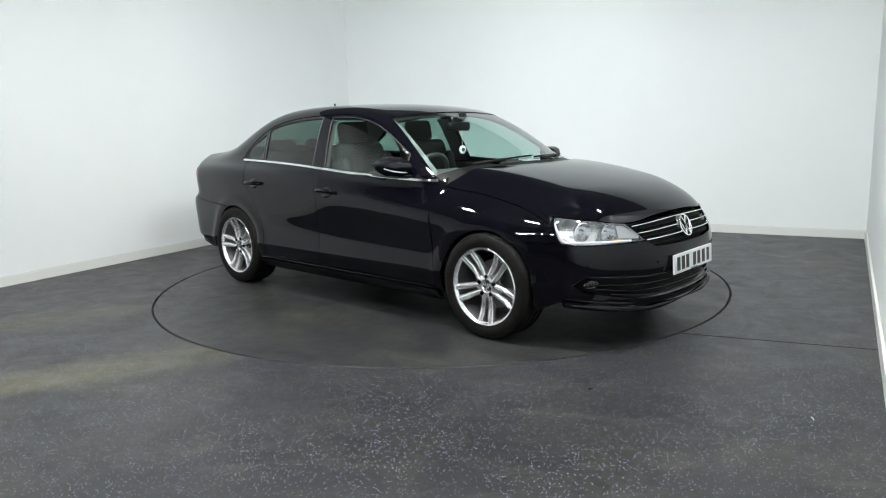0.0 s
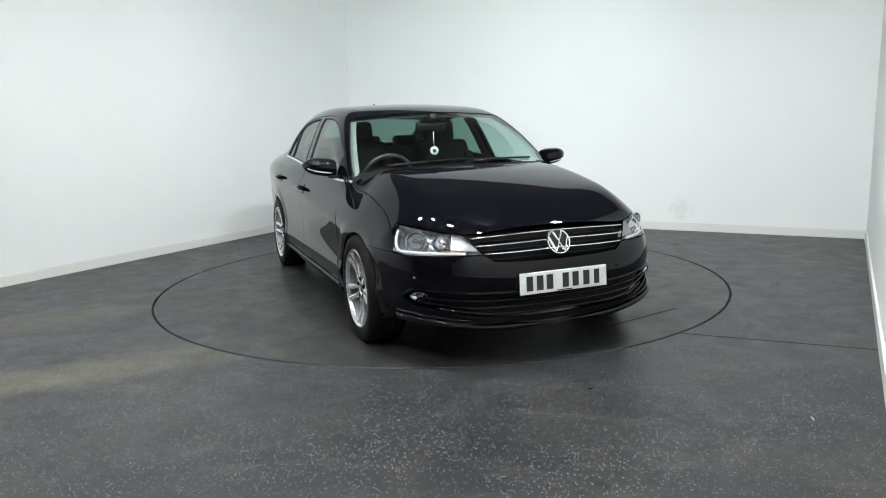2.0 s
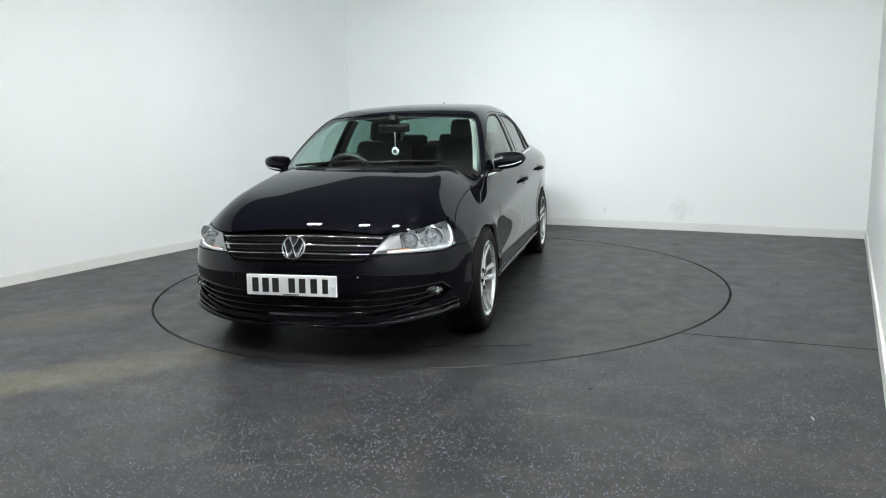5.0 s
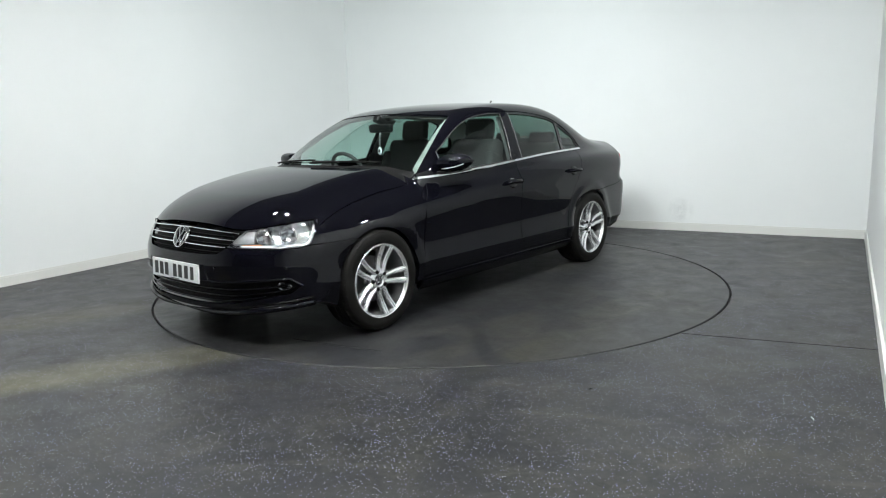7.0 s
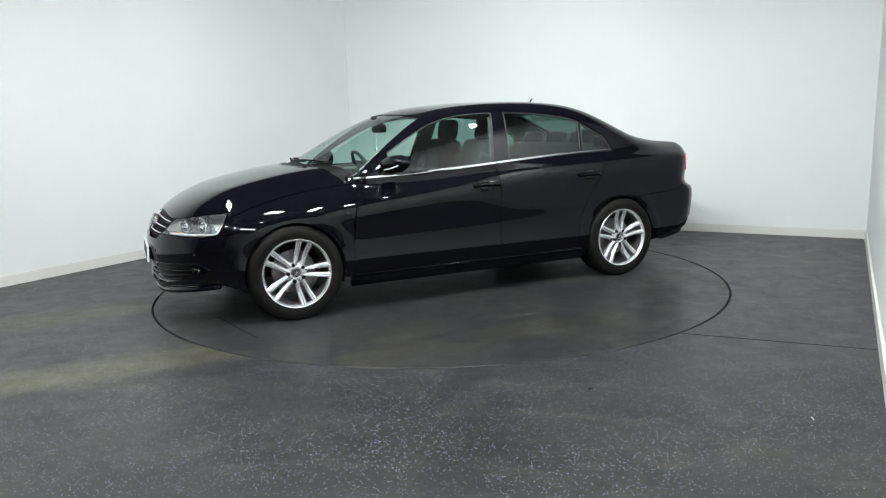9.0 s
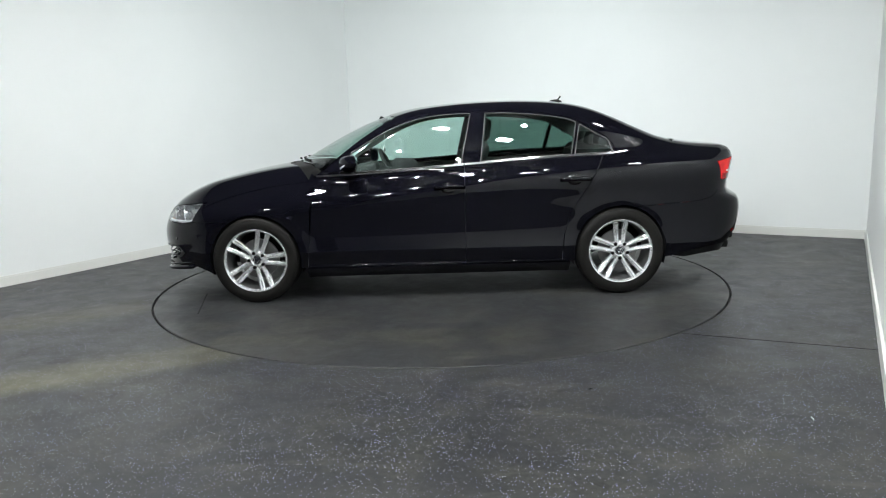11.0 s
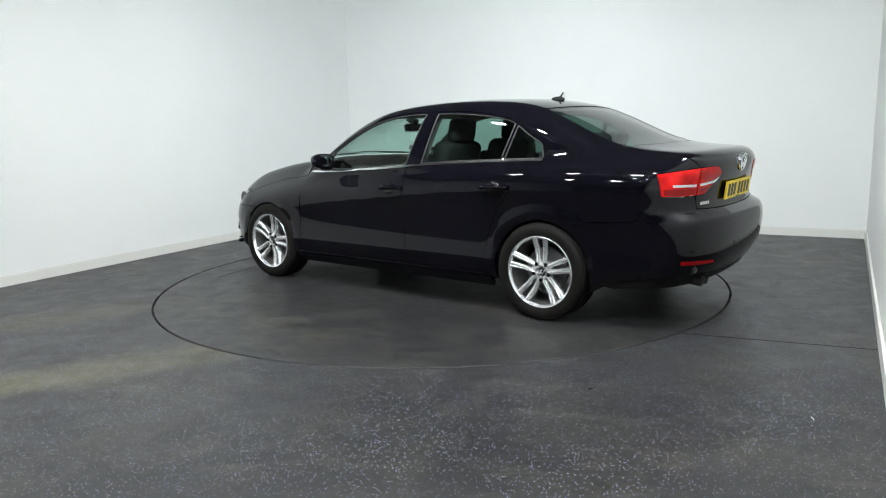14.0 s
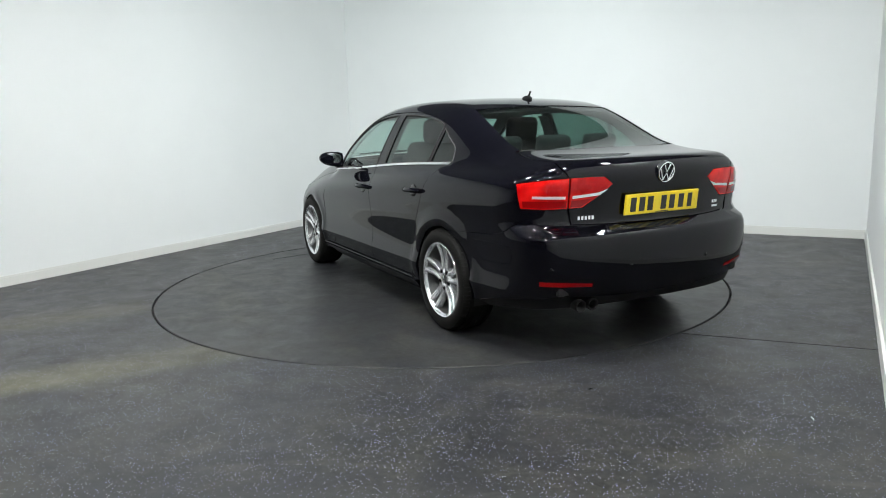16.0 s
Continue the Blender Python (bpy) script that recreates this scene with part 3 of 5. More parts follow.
def panel(name, outline, flat, lift, material, parent, label="", holes=(), step=0.03, depth=0.016, offset=0.0, mirror=False, gap=0.0):
    """A pressed panel: outline is a closed row of points on the form; flat and lift lead to its own plane and back.
    offset moves it along the form's normal; depth turns its edge inwards."""
    poly = flat(clean(np.concatenate(outline)))
    hs = [flat(clean(np.concatenate(h))) for h in holes]
    uv, tri = cut_points(poly, hs, step)
    P = lift(uv)
    N = normals(P)
    P = P + N * offset
    if mirror:
        P, N = mirrored(P), mirrored(N)
    fn = np.cross(P[tri[:, 1]] - P[tri[:, 0]], P[tri[:, 2]] - P[tri[:, 0]])
    flip = (fn * N[tri[:, 0]]).sum(1) < 0
    tri[flip] = tri[flip][:, ::-1]
    verts, faces = list(map(tuple, P)), [tuple(map(int, t)) for t in tri]
    n_skin = len(faces)
    if depth:
        count = {}
        for t in faces:
            for a, b in ((t[0], t[1]), (t[1], t[2]), (t[2], t[0])):
                count[(a, b)] = 1
        rim = [(a, b) for a, b in count if (b, a) not in count]
        low = {}
        for a, b in rim:
            for q in (a, b):
                if q not in low:
                    low[q] = len(verts)
                    verts.append(tuple(P[q] - N[q] * depth))
        faces += [(b, a, low[a], low[b]) for a, b in rim]
    me = bpy.data.meshes.new(name)
    me.from_pydata(verts, [], faces)
    me.polygons.foreach_set("use_smooth", [i < n_skin for i in range(len(faces))])
    me.materials.append(material)
    me.update()
    per = np.zeros((len(me.loops), 3), np.float32)
    idx = np.zeros(len(me.loops), np.int32)
    me.loops.foreach_get("vertex_index", idx)
    per[:n_skin * 3] = N[idx[:n_skin * 3]]
    for poly_ in me.polygons[n_skin:]:
        for li in poly_.loop_indices:
            per[li] = poly_.normal
    me.normals_split_custom_set([tuple(q) for q in per])
    ob = new(name, me)
    ob.parent = parent
    if label:
        ob["label"] = label
    return ob


FLANKS = (TO_FLANK, from_flank)
TOPS = (TO_TOP, from_top)
FRONTS = (TO_FRONT, from_front)
REARS = (TO_REAR, from_rear)
CABS = (TO_CAB, from_cab)

BELT = [(0.885, 0.902), (0.5, 0.921), (0.09, 0.943), (-0.345, 0.973), (-0.75, 0.996), (-1.30, 1.013)]
BELT_Z = spline(BELT)


def belt(x0, x1, dz=0.0, n=40):
    x = np.linspace(x0, x1, n)
    return from_side(np.stack([x, BELT_Z(x) + dz], -1))


DLO_TOP = [(0.84, 0.935), (0.72, 1.022), (0.56, 1.118), (0.40, 1.210), (0.18, 1.300), (-0.05, 1.340), (-0.32, 1.346), (-0.60, 1.338), (-0.84, 1.312), (-1.05, 1.255), (-1.20, 1.165), (-1.29, 1.085), (-1.315, 1.030)]
HL_REAR = [(1.800, 0.600), (1.768, 0.655), (1.717, 0.735)]
BONNET_SIDE = [(1.712, 0.772), (1.55, 0.742), (1.3, 0.728), (1.1, 0.728), (0.93, 0.742)]
SCREEN_SIDE = [(0.83, 0.735), (0.56, 0.668), (0.29, 0.580)]
SCREEN_TOP = [(0.29, 0.580), (0.335, 0.40), (0.372, 0.0), (0.335, -0.40), (0.29, -0.580)]
ROOF_SIDE = [(0.285, 0.578), (0.0, 0.562), (-0.5, 0.558), (-1.165, 0.515)]
REAR_TOP = [(-1.17, 0.515), (-1.205, 0.30), (-1.215, 0.0), (-1.205, -0.30), (-1.17, -0.515)]
REAR_SIDE = [(-1.17, 0.515), (-1.45, 0.545), (-1.74, 0.565)]
REAR_BASE = [(-1.74, 0.565), (-1.83, 0.35), (-1.87, 0.0), (-1.83, -0.35), (-1.74, -0.565)]
BOOT_SIDE = [(-1.76, 0.595), (-1.95, 0.610), (-2.12, 0.600)]
DOOR_REAR = [(-1.215, 1.010), (-1.150, 0.900), (-1.085, 0.790), (-1.005, 0.670), (-0.940, 0.520), (-0.912, 0.400), (-0.905, 0.252)]
G = 0.0022  # half a shut line


def off(pts, dx=0.0, dy=0.0):
    return [(a + dx, b + dy) for a, b in pts]


def body_panels(car):
    for mir in (False, True):
        opt = dict(parent=car, mirror=mir)
        # front wing
        a_up = math.degrees(math.asin((0.600 - HUB_Z) / ARCH_R))
        a_low = math.degrees(math.asin((0.252 - HUB_Z) / ARCH_R))
        x_up = AXLE + ARCH_R * math.cos(radians(a_up))
        panel("front_wing", [arch_line(AXLE, 180 - a_low, a_up), S([(x_up, 0.602), (1.65, 0.602), (1.800, 0.602)], False), S(off(HL_REAR, -G)),
                             T(off(BONNET_SIDE, 0, G)), S([(0.915, 0.925), (0.888 + G, 0.902), (0.90 + G, 0.72), (0.925 + G, 0.45), (0.945 + G, 0.252)]),
                             S([(0.945, 0.252), (0.98, 0.252)], False)], *FLANKS, PAINT, **opt)
        # doors
        d = panel("front_door", [S([(0.888 - G, 0.902), (0.90 - G, 0.72), (0.925 - G, 0.45), (0.945 - G, 0.252)]), S([(0.94, 0.252), (-0.203, 0.252)], False),
                             S([(-0.207 + G, 0.252), (-0.207 + G, 0.972)], False), belt(-0.207 + G, 0.886)], *FLANKS, PAINT, **opt)
        d["label"] = "gloss black front door panel"
        d = panel("rear_door", [S([(-0.207 - G, 0.972), (-0.207 - G, 0.252)], False), S([(-0.21, 0.252), (-0.903, 0.252)], False),
                             S(off(DOOR_REAR, G)[::-1]), belt(-1.215, -0.207 - G)], *FLANKS, PAINT, **opt)
        d["label"] = "gloss black rear door panel"
        # rear wing
        panel("rear_wing", [arch_line(-AXLE, 108.4, a_low), S([(-0.98, 0.252), (-0.907, 0.252)], False), S(off(DOOR_REAR, -G)[::-1]),
                            belt(-1.219, -1.30), S([(-1.30, 1.013), (-1.45, 1.020), (-1.60, 1.032)]), T([(-1.66, 0.622), (-1.75, 0.600)]), T(off(BOOT_SIDE, 0, G)),
                            R([(0.645, 0.992), (0.622, 0.966), (0.74, 0.957), (0.887, 0.939), (0.865, 0.809)], False), S([(-2.075, 0.795), (-2.01, 0.705), (-1.93, 0.672), (-1.75, 0.654), (-1.433, 0.634)])],
              *FLANKS, PAINT, **opt)
        # pillars and roof rail
        top = S(DLO_TOP)
        panel("side_frame", [top, S([(-1.31, 1.015), (-1.45, 1.020), (-1.60, 1.032)]), T([(-1.66, 0.622), (-1.75, 0.600)]), T(REAR_SIDE[::-1]), T(ROOF_SIDE[::-1]), T(SCREEN_SIDE[::-1]),
                             T([(0.87, 0.738), (0.92, 0.742)]), S([(0.915, 0.925), (0.888, 0.904)])], *CABS, PAINT, **opt)
        panel("pillar_lining", [top, S([(-1.31, 1.015), (-1.45, 1.020), (-1.60, 1.032)]), T([(-1.66, 0.622), (-1.75, 0.600)]), T(REAR_SIDE[::-1]), T(ROOF_SIDE[::-1]), T(SCREEN_SIDE[::-1]),
                             T([(0.87, 0.738), (0.92, 0.742)]), S([(0.915, 0.925), (0.888, 0.904)])], *CABS, LIGHT_TRIM, offset=-0.03, depth=0.0, step=0.06, label="pale grey inner pillar lining", **opt)
        # inner trim of the windscreen and door pillars
        panel("windscreen_pillar_trim", [T(SCREEN_SIDE), T([(a - 0.012, b - 0.040) for a, b in SCREEN_SIDE[::-1]])], *TOPS, PILLAR_TRIM, offset=-0.035, depth=0.0, label="grey inner pillar trim", **opt)
        panel("door_pillar_trim", [S([(-0.180, 0.96), (-0.254, 1.33)], False), S([(-0.385, 1.33), (-0.335, 0.96)], False)], *CABS, DOOR_TRIM, offset=-0.045, depth=0.0, label="dull grey inner door pillar trim", **opt)
        # sill
        panel("sill", [S([(0.955, 0.248), (-0.96, 0.248)], False), S([(-0.955, 0.185), (0.95, 0.185)], False)], *FLANKS, PAINT, offset=0.014, depth=0.03, **opt)
        edge = from_side(np.stack([np.linspace(0.93, -0.935, 60), np.full(60, 0.262)], -1))
        edge = edge + normals(edge) * 0.010
        vs, fs = tube(mirrored(edge) if mir else edge, 0.0055, 8)
        mesh_object("sill_edge", vs, fs, PAINT, car, "", True)
        # inner door linings
        panel("door_lining", [belt(0.80, -1.20), S([(-1.15, 0.92), (-0.9, 0.40), (0.85, 0.40), (0.84, 0.9)], False)], *FLANKS, DASH, offset=-0.075, depth=0.0, step=0.08, **opt)
    # across the car
    front_edge = F([(0.986, 0.738), (0.86, 0.727), (0.73, 0.714), (0.54, 0.693), (0.30, 0.708), (0.0, 0.716)])
    fe = np.concatenate([front_edge, mirrored(front_edge[::-1])[1:]])
    bs = T(off(BONNET_SIDE, 0, -G))
    rear_edge = T([(0.93, 0.740), (1.06, 0.52), (1.16, 0.26), (1.195, 0.0)])
    re = np.concatenate([rear_edge, mirrored(rear_edge[::-1])[1:]])
    panel("bonnet", [bs, re, mirrored(bs[::-1]), fe[::-1]], *TOPS, PAINT, car, step=0.028)
    cowl = [(0.835, 0.735), (0.97, 0.52), (1.075, 0.26), (1.11, 0.0)]
    c = T(cowl)
    cc = np.concatenate([c, mirrored(c[::-1])[1:]])
    panel("cowl", [re, cc[::-1]], *TOPS, PLASTIC, car, offset=-0.012, depth=0.02)
    panel("windscreen", [T(SCREEN_TOP), mirrored(T(SCREEN_SIDE[::-1])), cc[::-1], T(SCREEN_SIDE)], *TOPS, GLASS, car, "clear green-tinted windscreen", depth=0.0, offset=-0.004).visible_shadow = False
    panel("roof", [T(SCREEN_TOP), mirrored(T(ROOF_SIDE)), T(REAR_TOP[::-1]), T(ROOF_SIDE[::-1])], *TOPS, PAINT, car)
    panel("headlining", [T(SCREEN_TOP), mirrored(T(ROOF_SIDE)), T(REAR_TOP[::-1]), T(ROOF_SIDE[::-1])], *TOPS, LIGHT_TRIM, car, "pale grey fabric headlining", offset=-0.032, depth=0.0, step=0.08)
    panel("rear_window", [T(REAR_TOP), mirrored(T(REAR_SIDE)), T(REAR_BASE[::-1]), T(REAR_SIDE[::-1])], *TOPS, GLASS_DARK, car, "dark tinted rear window", depth=0.0, offset=-0.004).visible_shadow = False
    # boot lid: top and face
    lip = R([(0.636, 0.998), (0.45, 1.020), (0.20, 1.030), (0.0, 1.033)])
    lp = np.concatenate([lip, mirrored(lip[::-1])[1:]])
    bt = T([(-1.765, 0.592), (-1.85, 0.37), (-1.888, 0.0), (-1.85, -0.37), (-1.765, -0.592)])
    lid_side = T(off(BOOT_SIDE, 0, -G))
    panel("boot_lid", [bt[::-1], lid_side, lp, mirrored(lid_side[::-1])], *TOPS, PAINT, car, "gloss black boot lid")
    face_low = R([(0.605, 0.724), (0.3, 0.714), (0.0, 0.712)])
    fl = np.concatenate([face_low, mirrored(face_low[::-1])[1:]])
    edge = R([(0.636, 0.996), (0.616, 0.968)], False)
    edge2 = R([(0.62, 0.800), (0.605, 0.724)], False)
    inner = R([(0.612, 0.967), (0.421, 0.965), (0.370, 0.924), (0.545, 0.803), (0.62, 0.800)], False)
    panel("boot_face", [lp, mirrored(edge), mirrored(inner), mirrored(edge2), fl[::-1], edge2[::-1], inner[::-1], edge[::-1]], *REARS, PAINT, car, "upright rear face of the boot lid")


def bumpers(car):
    a_up = math.degrees(math.asin((0.598 - HUB_Z) / ARCH_R))
    a_bot = math.degrees(math.asin((0.205 - HUB_Z) / ARCH_R))
    a_low = math.degrees(math.asin((0.255 - HUB_Z) / ARCH_R))
    # front: seam along the wing, headlamp undersides, grille foot
    left = [arch_line(AXLE, a_bot, a_up), S([(AXLE + ARCH_R * math.cos(radians(a_up)), 0.598), (1.65, 0.598), (1.80, 0.597)], False),
            F([(0.93, 0.594), (0.84, 0.583), (0.62, 0.586), (0.43, 0.590), (0.37, 0.556), (0.2, 0.550), (0.0, 0.549)], False)]
    l = np.concatenate(left)
    bottom = F([(0.0, 0.230), (0.40, 0.231), (0.74, 0.272), (0.95, 0.275)], False)
    bottom = np.concatenate([bottom, S([(1.68, 0.235), (1.645, 0.207)], False)])
    intake_l = F([(0.0, 0.392), (0.44, 0.393), (0.62, 0.404), (0.80, 0.414), (0.86, 0.372), (0.80, 0.332), (0.44, 0.268), (0.20, 0.262), (0.0, 0.261)], False)
    intake = np.concatenate([intake_l, mirrored(intake_l[::-1])[1:-1]])
    panel("front_bumper", [l, mirrored(l[::-1])[1:], mirrored(bottom[::-1]), bottom[1:]], *FRONTS, PAINT, car, "gloss black front bumper", holes=[[intake]], step=0.03)
    top = F([(0.0, 0.397), (0.44, 0.398), (0.62, 0.409), (0.80, 0.419), (0.868, 0.372)], False)
    for sg in (1, -1):
        vs, fs = tube((top + normals(top) * 0.001) * np.array([1, sg, 1]), 0.0065, 8)
        mesh_object("intake_brow", vs, fs, PAINT, car, "", True)
    panel("lower_intake", [intake], *FRONTS, PLASTIC, car, "matt black lower air intake", offset=-0.05, depth=0.0)
    # grille
    g_l = F([(0.0, 0.710), (0.30, 0.703), (0.52, 0.688), (0.425, 0.592), (0.365, 0.560), (0.0, 0.553)], False)
    gr = np.concatenate([g_l, mirrored(g_l[::-1])[1:-1]])
    panel("grille_backing", [gr], *FRONTS, GRILLE, car, "black radiator grille", offset=-0.028, depth=0.0)

    def bar(name, pts, r, material, out=0.0, label="", n=10):
        q = F(pts)
        q = np.concatenate([q, mirrored(q[::-1])[1:]]) + 0
        q = q + normals(q) * out
        vs, fs = tube(q, r, n)
        return mesh_object(name, vs, fs, material, car, label, True)
    for z0, z1, p in ((0.686, 0.671, 0.505), (0.645, 0.634, 0.475), (0.604, 0.596, 0.425)):
        bar("grille_bar", [(p, z1), (p * 0.5, z0 - 0.004), (0.0, z0)], 0.0040, CHROME, 0.0, "thin chrome grille bar")
    for z0 in (0.667, 0.622, 0.575):
        bar("grille_slat", [(0.45, z0 - 0.008), (0.22, z0 - 0.003), (0.0, z0)], 0.008, GRILLE, -0.024)
    for z0, z1, p in ((0.352, 0.376, 0.78), (0.318, 0.352, 0.76), (0.286, 0.318, 0.66)):
        bar("intake_fin", [(p, z1), (p * 0.62, z0 + 0.003), (p * 0.3, z0), (0.0, z0)], 0.0065, PAINT, -0.010)
    # splitter
    lip = F([(0.0, 0.208), (0.40, 0.209), (0.74, 0.252), (0.92, 0.272)], False)
    lip = lip + normals(lip) * np.array([1, 1, 0]) * 0.012
    lip = np.concatenate([lip, mirrored(lip[::-1])[1:]])
    ends = np.minimum(np.arange(len(lip)), np.arange(len(lip))[::-1])
    vs, fs = tube(lip, [float(q) for q in 0.003 + 0.014 * np.clip(ends / 14, 0, 1)], 10)
    mesh_object("splitter", vs, fs, PAINT, car, "gloss black front splitter lip", True)
    vs, fs = tube(lip + np.array([0, 0, 0.030]), 0.006, 8)
    mesh_object("splitter_edge", vs, fs, GLOSS, car, "", True)
    # rear bumper
    l = np.concatenate([arch_line(-AXLE, 180 - a_low, 108.6), S([(-1.436, 0.630), (-1.75, 0.650), (-1.93, 0.668), (-2.01, 0.700), (-2.07, 0.79)]),
                        R([(0.862, 0.803), (0.63, 0.798)], False), R([(0.612, 0.720), (0.3, 0.709), (0.0, 0.707)], True)])
    bottom = np.concatenate([R([(0.0, 0.325), (0.35, 0.33), (0.65, 0.345), (0.85, 0.335)]), S([(-1.85, 0.30), (-1.648, 0.255)], False)])
    panel("rear_bumper", [l, mirrored(l[::-1])[1:], mirrored(bottom[::-1]), bottom[1:]], *REARS, PAINT, car, "gloss black rear bumper")
    low = np.concatenate([R([(0.0, 0.322), (0.35, 0.327), (0.65, 0.342), (0.85, 0.332)]), S([(-1.85, 0.297), (-1.72, 0.262)], False)])
    low2 = np.concatenate([R([(0.0, 0.272), (0.4, 0.272), (0.8, 0.268)]), S([(-1.80, 0.245)], False)])
    panel("diffuser", [low, low2[::-1], mirrored(low2), mirrored(low[::-1])], *REARS, PLASTIC, car, "matt black lower rear valance", offset=-0.012)
    for mir in (False, True):
        panel("rear_reflector", [R([(0.76, 0.438), (0.64, 0.432), (0.50, 0.418), (0.50, 0.402), (0.64, 0.408), (0.76, 0.415)], False)], *REARS, RED_DARK, car, "slim red reflector", offset=0.003, depth=0.008, step=0.012, mirror=mir)


def windows(car):
    for mir in (False, True):
        y = -1 if mir else 1
        opt = dict(parent=car, mirror=mir)
        dlo = spline(DLO_TOP)
        belt_in = 0.012

        def top(x0, x1, dz=-0.016, n=24):
            x = np.linspace(x0, x1, n)
            return from_side(np.stack([x, dlo(x) + dz], -1))
        # gloss black backing of pillars between the panes
        openings = [
                  [belt(0.635, -0.185, belt_in), S([(-0.188, 0.99), (-0.262, 1.325)], False), top(-0.262, 0.60, -0.018), S([(0.61, 1.072), (0.635, 0.935)], False)],
                  [belt(-0.325, -0.985, belt_in), S([(-0.985, 1.02), (-1.035, 1.245)], False), top(-1.035, -0.372, -0.018), S([(-0.372, 1.32), (-0.328, 0.99)], False)],
                  [belt(-1.008, -1.285, belt_in), S([(-1.287, 1.035), (-1.27, 1.08)], False), top(-1.262, -1.060, -0.020), S([(-1.058, 1.23), (-1.010, 1.02)], False)]]
        panel("window_frame", [S(DLO_TOP), belt(-1.31, 0.86)], *CABS, PAINT, offset=-0.004, depth=0.012, holes=openings, **opt)
        for o in openings:
            P = clean(np.concatenate(o))
            P = P - normals(P) * 0.004
            vs, fs = tube(mirrored(P) if mir else P, 0.0048, 6, True)
            mesh_object("window_seal", vs, fs, SEAL, car, "dull black rubber window seal", True)
        for nm, g, mt, lab in (("front_side_window", [belt(0.645, -0.19, 0.006), S([(-0.19, 0.98), (-0.267, 1.33)], False), top(-0.267, 0.61, -0.012), S([(0.62, 1.07), (0.645, 0.93)], False)], GLASS, "green-tinted front side window"),
                               ("rear_side_window", [belt(-0.32, -0.99, 0.006), S([(-0.99, 1.01), (-1.04, 1.25)], False), top(-1.04, -0.367, -0.012), S([(-0.367, 1.33), (-0.322, 0.985)], False)], GLASS_DARK, "dark tinted rear side window"),
                               ("quarter_window", [belt(-1.003, -1.29, 0.006), S([(-1.293, 1.03), (-1.275, 1.09)], False), top(-1.265, -1.055, -0.014), S([(-1.05, 1.235), (-1.005, 1.01)], False)], GLASS_DARK, "small dark tinted quarter window")):
            panel(nm, g, *CABS, mt, label=lab, offset=-0.010, depth=0.0, **opt).visible_shadow = False
        # chrome strip along the waist, proud of the doors
        for x0, x1 in ((0.87, -0.203), (-0.211, -1.292)):
            panel("chrome_strip", [belt(x0, x1, 0.007), belt(x1, x0, -0.007)], *CABS, CHROME, label="polished chrome waist strip", offset=0.006, depth=0.010, step=0.02, **opt)


